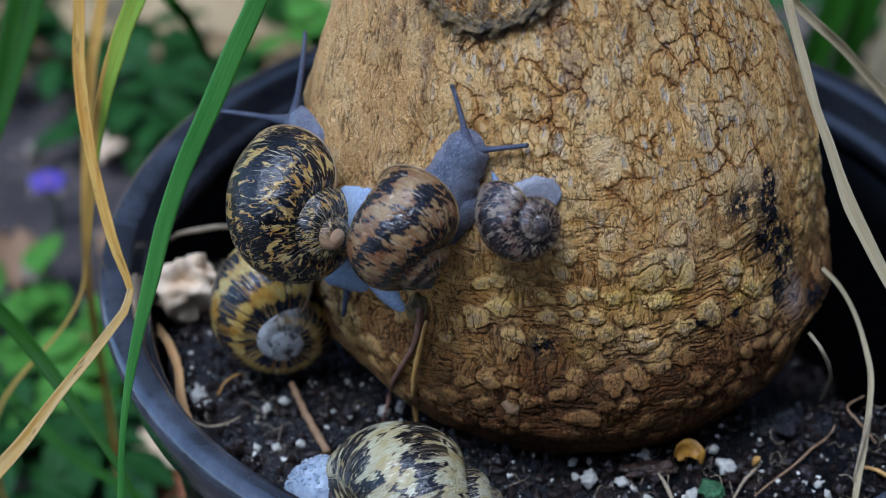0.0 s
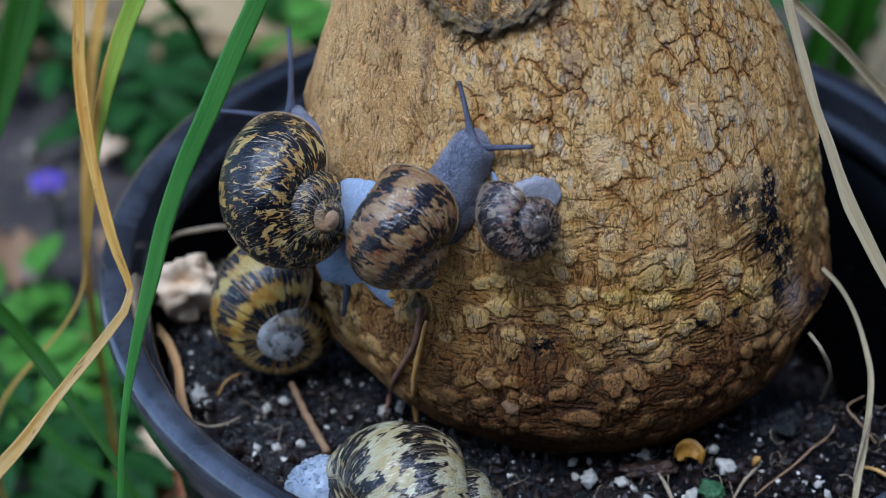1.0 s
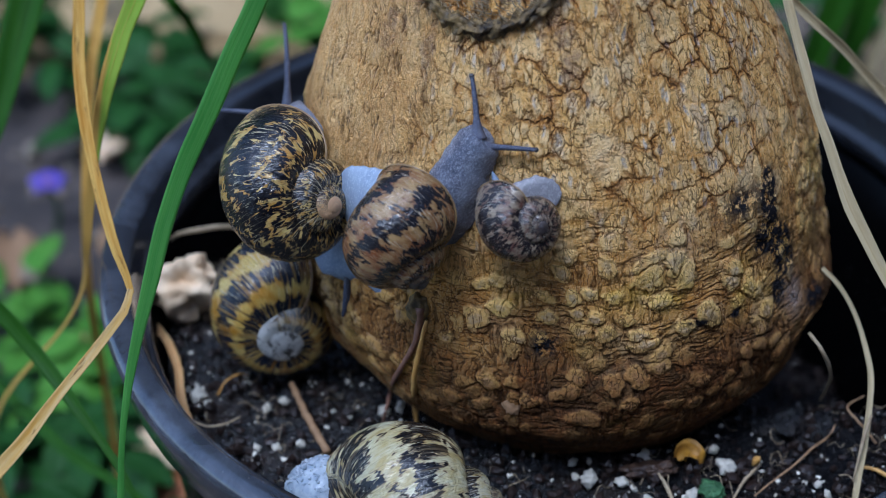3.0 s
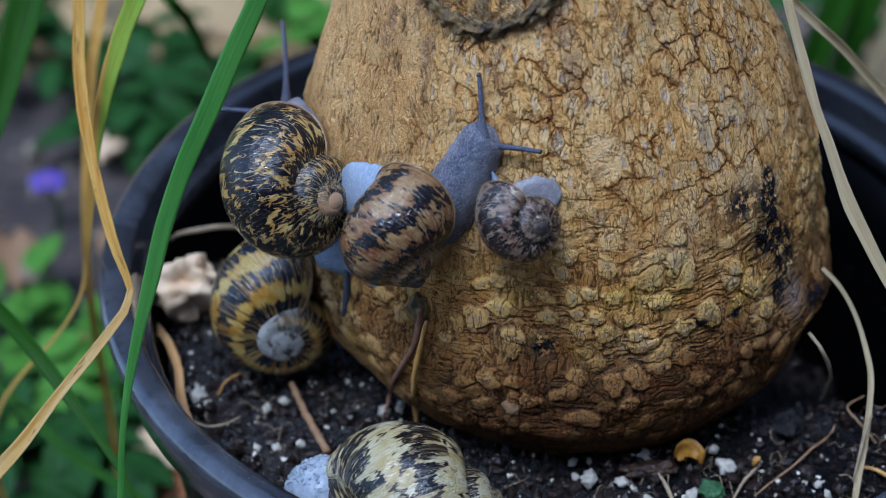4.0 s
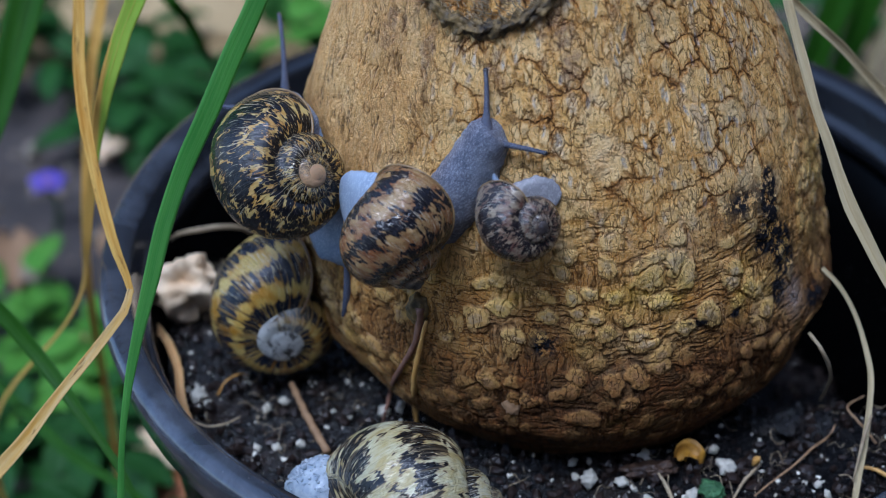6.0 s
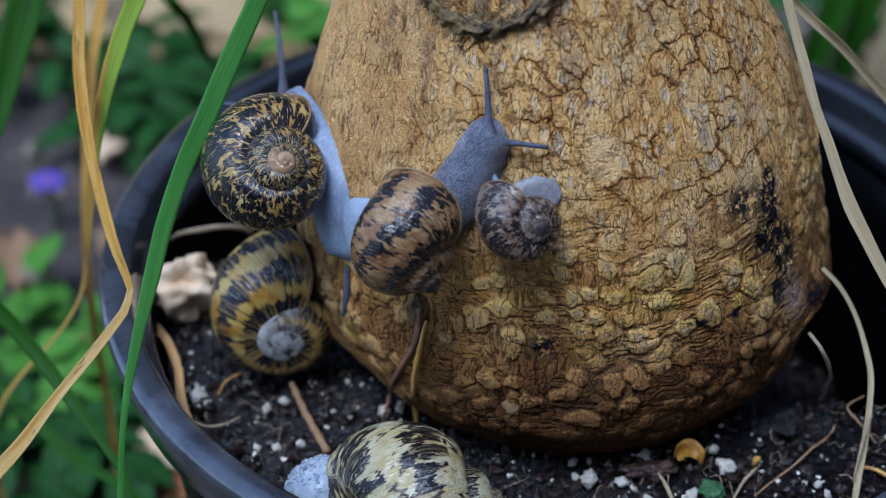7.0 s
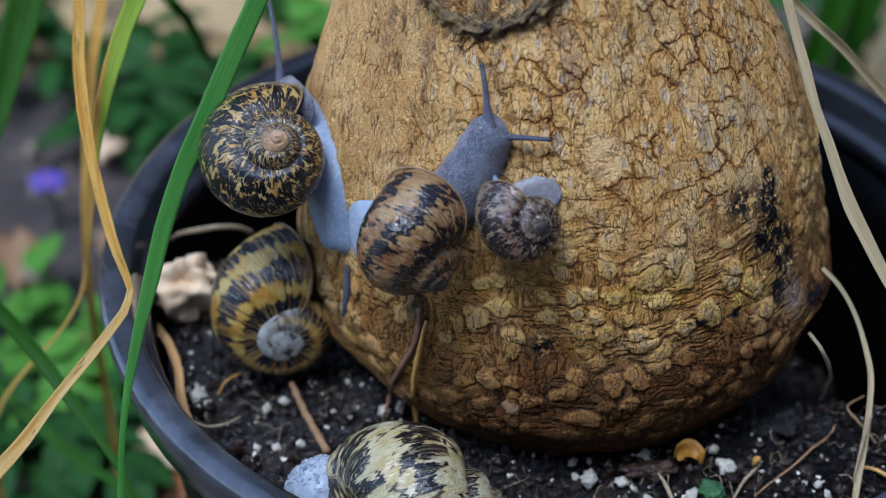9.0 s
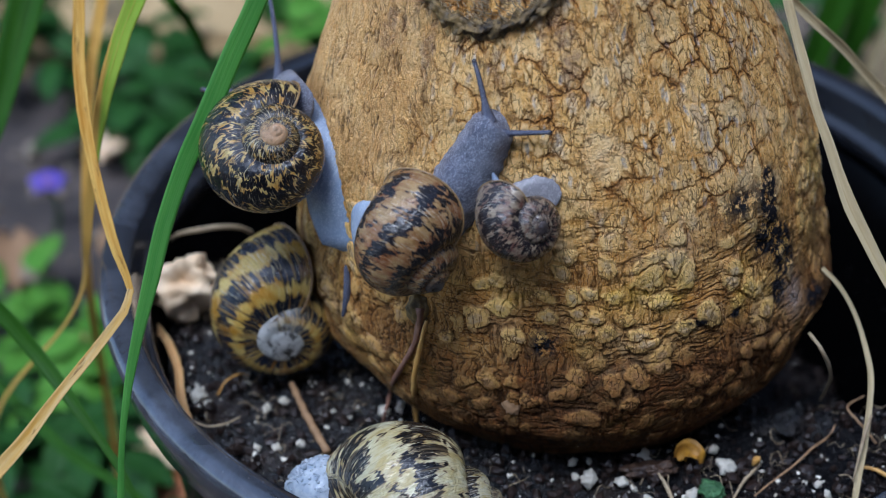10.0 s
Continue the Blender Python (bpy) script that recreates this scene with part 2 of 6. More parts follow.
def pot_material(name="dusty_black_plastic", shaded=0.0):
    m = Mat(name, 0.4)
    p = m.at()
    dust = m.noise(p, 60, 6, 0.65, 0.4)
    scratch = m.noise(m.at(scale=(1, 1, 9), turn=(0.3, 0.2, 0)), 260, 5, 0.7)
    specks = m.ramp(m.cells(p, 420), (0.05, 1.0), (0.11, 0.0))
    px, py, _ = m.split(p)
    # paler dust and more coat at front left: the sky's sheen painted in
    sky_sheen = m.ramp(m.math("ADD", m.math("MULTIPLY_ADD", px, 3.0, 0.5), m.math("MULTIPLY", py, 5.0)), (0.25, 1.0), (0.62, 0.08))
    # at 1 the base colour drops to near black, for shade inside the pot
    col = m.mix(m.math("MULTIPLY", sky_sheen, m.ramp(dust, (0.4, 0.15 - 0.15 * shaded), (0.75, 0.70 - 0.69 * shaded))), (0.012 - 0.0102 * shaded, 0.013 - 0.0112 * shaded, 0.016 - 0.014 * shaded), (0.115, 0.130, 0.160))
    col = m.mix(m.math("MULTIPLY", specks, m.ramp(m.noise(p, 35), (0.52, 0.0), (0.65, 0.5))), col, (0.33, 0.32, 0.30))
    m.set("Base Color", col)
    m.set("Roughness", m.ramp(m.math("ADD", m.math("MULTIPLY", dust, 0.7), m.math("MULTIPLY", scratch, 0.3)), (0.35, 0.10), (0.7, 0.27)))
    m.set("Specular IOR Level", 0.50 - 0.45 * shaded)
    m.set("Coat Weight", m.math("MULTIPLY", sky_sheen, 0.8 - 0.8 * shaded)), m.set("Coat Roughness", 0.12)
    m.bump(scratch, 0.18, 0.0003)
    return m.m


def soil_material():
    m = Mat("wet_potting_soil", 0.5)
    p = m.at()
    m.set("Specular IOR Level", m.ramp(m.math("MULTIPLY_ADD", m.split(p)[0], 8.0, 0.5), (0.25, 0.85), (0.75, 0.18)))
    n1, n2 = m.noise(p, 420, 6, 0.7), m.noise(p, 60, 4)
    col = m.ramp(n1, (0.30, (0.002, 0.002, 0.0025)), (0.60, (0.006, 0.0055, 0.006)), (0.80, (0.022, 0.017, 0.015)))
    col = m.mix(m.ramp(n2, (0.5, 0.0), (0.75, 0.6)), col, (0.035, 0.020, 0.012))
    m.set("Base Color", col)
    m.set("Roughness", m.ramp(n1, (0.35, 0.10), (0.7, 0.45)))
    m.bump(m.math("ADD", n1, m.noise(p, 1500, 3)), 0.8, 0.0012)
    return m.m


BARK = bark_material()
SHELL_DARK = shell_material("shell_dark_flecked", (0.003, 0.0025, 0.005), (0.70, 0.52, 0.18), (0.56, 0.28, 0.04), 0.405, 4.2, 0.6, 0.06, (5.8, 4.0), 0.07, 0.8, (0.95, 0.58, 0.31), 0.41, 0.15, 0.5)
SHELL_BROWN = shell_material("shell_brown_banded", (0.010, 0.008, 0.011), (0.48, 0.30, 0.120), (0.25, 0.080, 0.020), 0.535, 6.6, 0.9, 0.20, (7.0, 2.7), 0.07, 0.9, (0.09, 0.08, 0.075), 0.42, 0.9, 0.5, 0.22)
SHELL_SMALL = shell_material("shell_purple_brown", (0.016, 0.009, 0.011), (0.46, 0.35, 0.23), (0.165, 0.060, 0.045), 0.475, 5.0, 0.0, 0.08, (4.0, 2.6), 0.10, 0.9, (0.15, 0.12, 0.115), 0.40, 0.5)
SHELL_YELLOW = shell_material("shell_yellow_banded", (0.006, 0.010, 0.022), (0.72, 0.52, 0.14), (0.54, 0.26, 0.02), 0.45, 8.4, 2.0, 0.34, (11.0, 0.6), 0.04, 0.9, (0.66, 0.66, 0.62), 0.66, 1.0, 0.5, 0.10, 0.9)
SHELL_CREAM = shell_material("shell_cream_blotched", (0.008, 0.008, 0.010), (0.76, 0.70, 0.44), (0.60, 0.46, 0.18), 0.545, 4.6, 0.5, 0.15, (4.0, 2.2), 0.16, 0.7, (0.2, 0.14, 0.08), 0.40, 0.9, 0.6, 0.35, 0.25)
LIP = plain_material("shell_lip", (0.36, 0.25, 0.12), (0.16, 0.08, 0.03), 500, 0.3, 0.0002)
FLESH = flesh_material("snail_skin", (0.132, 0.144, 0.196), (0.46, 0.49, 0.58), 1500, 0.75)
FLESH_PALE = flesh_material("snail_foot", (0.19, 0.25, 0.35), (0.36, 0.43, 0.54), 1100, 0.2)
FLESH_LILAC = flesh_material("snail_mantle", (0.19, 0.185, 0.20), (0.34, 0.33, 0.34), 900, 0.2)
FLESH_WHITE = flesh_material("snail_sole", (0.27, 0.33, 0.42), (0.42, 0.49, 0.58), 900, 0.2)
FLESH_DARK = flesh_material("snail_tentacle", (0.055, 0.062, 0.095), (0.13, 0.14, 0.19), 1700, 0.4)
EYE_DARK = plain_material("tentacle_tip", (0.03, 0.03, 0.035), (0.06, 0.055, 0.06), 800, 0.3)
POT = pot_material()
# darker copy of the pot's plastic, with the interior's shade in its colour
POT_SHADED = pot_material("shaded_black_plastic", 1.0)
SOIL = soil_material()
CRUMB = plain_material("soil_crumb", (0.0025, 0.0025, 0.003), (0.024, 0.013, 0.009), 500, 0.42, 0.0006, 0.8, True, 0.4)
PERLITE = plain_material("perlite", (0.60, 0.54, 0.42), (0.80, 0.76, 0.66), 700, 0.75, 0.0005, 0.7)
GREEN = blade_material("grass_green", (0.045, 0.205, 0.030), (0.075, 0.27, 0.042), (0.16, 0.36, 0.09))
GREEN_DEEP = blade_material("grass_deep_green", (0.018, 0.080, 0.005), (0.032, 0.115, 0.008), (0.050, 0.140, 0.014))
LIME = blade_material("grass_yellowing", (0.24, 0.46, 0.045), (0.36, 0.52, 0.07), (0.60, 0.40, 0.08), withered=(0.50, 0.24, 0.03))
DRY = blade_material("grass_dry_yellow", (0.50, 0.24, 0.03), (0.74, 0.50, 0.13), (0.36, 0.15, 0.02), 0.6, spots=0.6)
DRY_PALE = blade_material("grass_dry_pale", (0.56, 0.30, 0.05), (0.72, 0.56, 0.27), (0.52, 0.36, 0.14), 0.6, spots=0.75)
STRAW = blade_material("straw_pale", (0.52, 0.42, 0.24), (0.64, 0.54, 0.34), (0.38, 0.26, 0.10), 0.6)
ROOT_RED = plain_material("root_reddish", (0.15, 0.06, 0.035), (0.27, 0.14, 0.09), 420, 0.6)
ROOT_TAN = plain_material("root_orange_tan", (0.50, 0.24, 0.05), (0.64, 0.38, 0.11), 420, 0.55)
ROOT_PALE = plain_material("root_pale_brown", (0.26, 0.19, 0.11), (0.40, 0.31, 0.19), 420, 0.65)
TWIG = plain_material("twig_brown", (0.20, 0.11, 0.05), (0.34, 0.20, 0.10), 300, 0.7)
TWIG_WET = plain_material("wet_dark_bark", (0.018, 0.010, 0.007), (0.085, 0.045, 0.025), 420, 0.45, 0.0008, 0.9)
CHUNK = plain_material("pale_fibrous_wood", (0.76, 0.52, 0.30), (0.92, 0.75, 0.53), 160, 0.8, 0.0012, 0.8)
LEAF_ORANGE = plain_material("dry_leaf_orange", (0.50, 0.26, 0.09), (0.62, 0.40, 0.18), 260, 0.6)
LEAF_YELLOW = plain_material("dead_leaf_yellow", (0.50, 0.25, 0.03), (0.14, 0.055, 0.012), 320, 0.5)
MOSS = plain_material("green_moss", (0.02, 0.075, 0.025), (0.07, 0.19, 0.07), 700, 0.6, 0.001, 0.9)
DEADWOOD = plain_material("hairy_dead_stem", (0.20, 0.13, 0.06), (0.48, 0.37, 0.22), 420, 0.8, 0.0012, 0.9)
FIBRE = plain_material("dark_fibre", (0.020, 0.014, 0.010), (0.30, 0.19, 0.060), 420, 0.6, 0.0010, 0.9)
STONE = plain_material("sandy_paving", (0.38, 0.255, 0.115), (0.49, 0.350, 0.175), 90, 0.85, 0.001, 0.5)
GROUND = plain_material("garden_soil", (0.018, 0.0145, 0.013), (0.096, 0.074, 0.062), 60, 0.9, 0.004, 0.8)
TIMBER = plain_material("weathered_timber", (0.120, 0.085, 0.040), (0.200, 0.150, 0.080), 70, 0.8, 0.001, 0.5)
WALL = plain_material("dark_render", (0.06, 0.055, 0.05), (0.10, 0.09, 0.08), 20, 0.9, 0.003, 0.5)
PEBBLE = plain_material("litter_bits", (0.12, 0.09, 0.065), (0.36, 0.29, 0.21), 120, 0.85, 0.001, 0.6, True)
WEED = plain_material("weed_leaf", (0.0105, 0.0495, 0.0079), (0.0263, 0.0949, 0.0146), 120, 0.6, 0.0004, gloss=0.18)
WEED_LIME = plain_material("weed_leaf_lime", (0.05, 0.17, 0.018), (0.12, 0.28, 0.04), 120, 0.6, 0.0004, gloss=0.18)
PETAL = plain_material("violet_petal", (0.09, 0.055, 0.36), (0.16, 0.10, 0.50), 200, 0.5)
TERRACOTTA = plain_material("terracotta", (0.42, 0.14, 0.05), (0.50, 0.20, 0.08), 150, 0.8)


# ---- mesh helpers ----
def mesh_object(name, verts, faces, material, smooth=True):
    me = bpy.data.meshes.new(name)
    me.from_pydata([tuple(v) for v in verts], [], [tuple(f) for f in faces])
    if smooth:
        me.polygons.foreach_set("use_smooth", [True] * len(me.polygons))
    me.materials.append(material)
    return new(name, me)


def under(ob, parent, label=""):
    ob.parent = parent
    return tagged(ob, label) if label else ob


def grid_faces(rows, cols, wrap=True):
    out = []
    for i in range(rows - 1):
        for j in range(cols if wrap else cols - 1):
            k = (j + 1) % cols
            out.append((i * cols + j, i * cols + k, (i + 1) * cols + k, (i + 1) * cols + j))
    return out


def curve_points(pts, n):
    """n points on a smooth curve through pts (any dimension), spaced by its length."""
    p = np.array(pts, float)
    k = np.concatenate([[0], np.cumsum(np.linalg.norm(np.diff(p[:, :3], axis=0), axis=1) + 1e-9)])
    slope = np.diff(p, axis=0) / np.diff(k)[:, None]
    tan = np.vstack([slope[:1], (slope[:-1] * np.diff(k)[1:, None] + slope[1:] * np.diff(k)[:-1, None]) / (k[2:] - k[:-2])[:, None], slope[-1:]])
    out = []
    for s in np.linspace(0, k[-1], n):
        i = min(int(np.searchsorted(k, s, side="right")) - 1, len(p) - 2)
        h = k[i + 1] - k[i]
        t = (s - k[i]) / h
        out.append((2 * t ** 3 - 3 * t * t + 1) * p[i] + (t ** 3 - 2 * t * t + t) * h * tan[i] + (3 * t * t - 2 * t ** 3) * p[i + 1] + (t ** 3 - t * t) * h * tan[i + 1])
    return np.array(out)


def tube(name, pts, radii, material, parent=None, label="", n=24, sides=8, rough=0.0):
    """A tapered, slightly uneven round stem along pts."""
    p = curve_points([(*a, r) for a, r in zip(pts, np.interp(np.linspace(0, 1, len(pts)), np.linspace(0, 1, len(radii)), radii))], n)
    verts = []
    ref = Vector((0.31, 0.52, 0.79))
    for i in range(n):
        d = Vector(p[min(i + 1, n - 1), :3] - p[max(i - 1, 0), :3]).normalized()
        a = d.cross(ref).normalized()
        b = d.cross(a)
        for k in range(sides):
            w = 2 * math.pi * k / sides
            r = p[i, 3] * (1 + rough * noise.noise(Vector((i * 0.37, k * 0.9, len(verts) * 0.0 + radii[0] * 900))))
            verts.append(Vector(p[i, :3]) + (a * math.cos(w) + b * math.sin(w)) * r)
    faces = grid_faces(n, sides)
    faces += [tuple(range(sides))[::-1], tuple(range((n - 1) * sides, n * sides))]
    ob = mesh_object(name, verts, faces, material)
    return under(ob, parent, label) if parent else ob


def ribbon(name, pts, material, facing, fold=0.35, twist=0.0, n=110, thick=0.00016, parent=None, label=""):
    """A leaf of grass: points are x, y, z and half the width; fold is the depth of its gutter."""
    p = curve_points(pts, n)
    verts, uvs, cross, run = [], [], 7, 0.0
    for i in range(n):
        d = Vector(p[min(i + 1, n - 1), :3] - p[max(i - 1, 0), :3]).normalized()
        f = Vector(facing)
        f = Matrix.Rotation(twist * i / n, 3, d) @ (f - d * f.dot(d)).normalized()
        s = d.cross(f)
        half = max(p[i, 3], 0.0002)
        if i:
            run += float(np.linalg.norm(p[i, :3] - p[i - 1, :3]))
        for side in (1, -1):
            for k in range(cross):
                x = -1 + 2 * k / (cross - 1)
                w = half * (1 + 0.05 * noise.noise(Vector((i * 0.3, side * x, half * 3000))))
                lift = fold * half * (x * x - 0.5) + side * thick * (1 - 0.6 * abs(x))
                verts.append(Vector(p[i, :3]) + s * (x * side) * w + f * lift)
                uvs.append((0.5 + 0.5 * x * side, run))
    cols = cross * 2
    ob = mesh_object(name, verts, grid_faces(n, cols) + [tuple(range(cols))[::-1], tuple(range((n - 1) * cols, n * cols))], material)
    layer = ob.data.uv_layers.new(name="UVMap")
    layer.data.foreach_set("uv", [c for loop in ob.data.loops for c in uvs[loop.vertex_index]])
    return under(ob, parent, label) if parent else ob


def lump(name, size, material, seed, rough=0.35, detail=2, freq=1.6):
    """An uneven pebble-like piece of unit shape scaled to size (x, y, z)."""
    bm = bmesh.new()
    bmesh.ops.create_icosphere(bm, subdivisions=detail, radius=1)
    for v in bm.verts:
        k = noise.fractal(v.co * freq + Vector((seed * 7.1, seed * 3.3, seed)), 0.8, 2.0, 4)
        v.co = v.co * (1 + rough * k)
        v.co = Vector((v.co.x * size[0], v.co.y * size[1], v.co.z * size[2]))
    me = bpy.data.meshes.new(name)
    bm.to_mesh(me)
    bm.free()
    me.polygons.foreach_set("use_smooth", [True] * len(me.polygons))
    me.materials.append(material)
    return me


def turned(place, axis, side):
    """A pose whose z runs along axis and whose x leans to side."""
    z = Vector(axis).normalized()
    x = (Vector(side) - z * Vector(side).dot(z)).normalized()
    m = Matrix((x, z.cross(x), z)).transposed().to_4x4()
    return Matrix.Translation(place) @ m


# noise on plain arrays
def mix_hash(i, j, seed):
    v = np.sin(i * 127.1 + j * 311.7 + seed * 74.7) * 43758.5453
    return v - np.floor(v)


def soft_noise(x, y, seed):
    i, j = np.floor(x), np.floor(y)
    a, b = x - i, y - j
    a, b = a * a * (3 - 2 * a), b * b * (3 - 2 * b)
    return (mix_hash(i, j, seed) * (1 - a) + mix_hash(i + 1, j, seed) * a) * (1 - b) + (mix_hash(i, j + 1, seed) * (1 - a) + mix_hash(i + 1, j + 1, seed) * a) * b


def rough_noise(x, y, seed, octaves=4):
    total, gain = 0, 0.5
    for k in range(octaves):
        total = total + gain * (soft_noise(x * 2 ** k, y * 2 ** k, seed + k) - 0.5)
        gain *= 0.55
    return total


def cell_field(x, y, seed):
    """Distances to the nearest and second nearest seed, the nearest one's number, and the way to it."""
    i, j = np.floor(x), np.floor(y)
    f1, f2, who = np.full(x.shape, 9.0), np.full(x.shape, 9.0), np.zeros(x.shape)
    ox, oy = np.zeros(x.shape), np.zeros(x.shape)
    for di in (-1, 0, 1):
        for dj in (-1, 0, 1):
            a, b = i + di, j + dj
            gx, gy = a + 0.1 + 0.8 * mix_hash(a, b, seed) - x, b + 0.1 + 0.8 * mix_hash(a, b, seed + 5) - y
            d = np.hypot(gx, gy)
            near = d < f1
            f2 = np.where(near, f1, np.minimum(f2, d))
            who = np.where(near, mix_hash(a, b, seed + 9), who)
            ox, oy = np.where(near, gx, ox), np.where(near, gy, oy)
            f1 = np.where(near, d, f1)
    return f1, f2, who, ox, oy


def ease(a, b, x):
    t = np.clip((x - a) / (b - a), 0, 1)
    return t * t * (3 - 2 * t)


# ---- ground and paving ----
def build_ground():
    n = 120
    xs = np.linspace(-1, 1, n)
    xs = np.sign(xs) * (np.abs(xs) ** 4 * 60 + np.abs(xs) * 0.6)
    verts = []
    for y in xs:
        for x in xs:
            h = noise.fractal(Vector((x * 9, y * 9, 0)), 0.9, 2.0, 4) * 0.006
            verts.append((x, y + 0.2, min(h, 0.006) - 0.002))
    tagged(mesh_object("ground", verts, grid_faces(n, n, False), GROUND), "grey-brown garden soil with scattered litter", "ground", kind="structure")
    k = 0
    for row in range(3):
        for col in range(5):
            if row == 0 and col > 2:
                continue
            bm = bmesh.new()
            bmesh.ops.create_cube(bm, size=1)
            bmesh.ops.scale(bm, vec=(0.392, 0.392, 0.035), verts=bm.verts)
            bmesh.ops.bevel(bm, geom=bm.edges[:], offset=0.006, segments=2, affect="EDGES")
            me = bpy.data.meshes.new("paving_slab")
            bm.to_mesh(me)
            bm.free()
            me.materials.append(STONE)
            ob = new("paving_slab", me)
            ob.matrix_world = pose(-0.86 + 0.4 * col + random.uniform(-0.003, 0.003), 0.60 + 0.4 * row, 0.002 + random.uniform(-0.001, 0.001), 0, 0, random.uniform(-0.6, 0.6))
            tagged(ob, "sand-coloured stone paving slab beside the bed", "paving slab", "paving slabs", "structure")
            k += 1


def build_unseen_walls():
    """Plain unseen walls, added round the pot's corner to keep off the low sky."""
    for name, x, y, w, d in (("unseen_wall_south", 0.0, -1.9, 4.8, 0.2), ("unseen_wall_east", 1.7, 0.0, 0.2, 3.6), ("unseen_wall_north", -0.1, 1.9, 4.6, 0.2)):
        bm = bmesh.new()
        bmesh.ops.create_cube(bm, size=1)
        bmesh.ops.scale(bm, vec=(w, d, 2.3), verts=bm.verts)
        bmesh.ops.translate(bm, vec=(x, y, 1.14), verts=bm.verts)
        me = bpy.data.meshes.new(name)
        bm.to_mesh(me)
        bm.free()
        me.materials.append(WALL)
        tagged(new(name, me), "plain dark wall out of view, added to block the low sky", "wall", kind="structure")


def build_board():
    """A weathered timber board that edges the bed behind the pot."""
    bm = bmesh.new()
    bmesh.ops.create_cube(bm, size=1)
    bmesh.ops.scale(bm, vec=(0.34, 0.47, 0.030), verts=bm.verts)
    bmesh.ops.bevel(bm, geom=bm.edges[:], offset=0.004, segments=2, affect="EDGES")
    me = bpy.data.meshes.new("timber_board")
    bm.to_mesh(me)
    bm.free()
    me.materials.append(TIMBER)
    ob = new("timber_board", me)
    ob.matrix_world = pose(0.364, 0.552, 0.016, 0, 0, -3)
    tagged(ob, "weathered olive-brown timber board lying by the bed", "board")


def build_litter():
    verts, faces = [], []
    ico = bmesh.new()
    bmesh.ops.create_icosphere(ico, subdivisions=1, radius=1)
    base = np.array([v.co for v in ico.verts])
    tri = [[v.index for v in f.verts] for f in ico.faces]
    ico.free()
    rng = np.random.default_rng(4)
    for _ in range(1500):
        x, y = rng.uniform(-0.5, 0.4), rng.uniform(-0.2, 0.6)
        if math.hypot(x, y) < 0.11:
            continue
        r = rng.uniform(0.001, 0.005) * (2.2 if rng.random() < 0.08 else 1)
        q = base * rng.uniform(0.6, 1.4, 3) * (1 + 0.25 * rng.standard_normal((len(base), 1))) * r + (x, y, 0.3 * r)
        o = len(verts)
        verts += list(q)
        faces += [[o + i for i in t] for t in tri]
    tagged(mesh_object("ground_litter", verts, faces, PEBBLE, False), "loose pale and brown litter on garden soil", "litter", kind="stuff")


def leaf_mesh(name, length, width, material, cup=0.25, n=9):
    verts, faces, cols = [], [], 5
    for i in range(n):
        s = i / (n - 1)
        w = width * math.sin(math.pi * min(s * 0.92 + 0.06, 1)) ** 0.8
        for k in range(cols):
            x = -1 + 2 * k / (cols - 1)
            verts.append((x * w, s * length, cup * width * (x * x) - 0.35 * length * s * s + 0.0))
    m = len(verts)
    verts += [(a, b, c - 0.0005) for a, b, c in verts]
    top = grid_faces(n, cols, False)
    faces = top + [tuple(m + i for i in f[::-1]) for f in top]
    for i in range(n - 1):
        a, b = i * cols, (i + 1) * cols
        faces += [(a, b, m + b, m + a), (b + cols - 1, a + cols - 1, m + a + cols - 1, m + b + cols - 1)]
    me = bpy.data.meshes.new(name)
    me.from_pydata(verts, [], faces)
    me.polygons.foreach_set("use_smooth", [True] * len(me.polygons))
    me.materials.append(material)
    return me


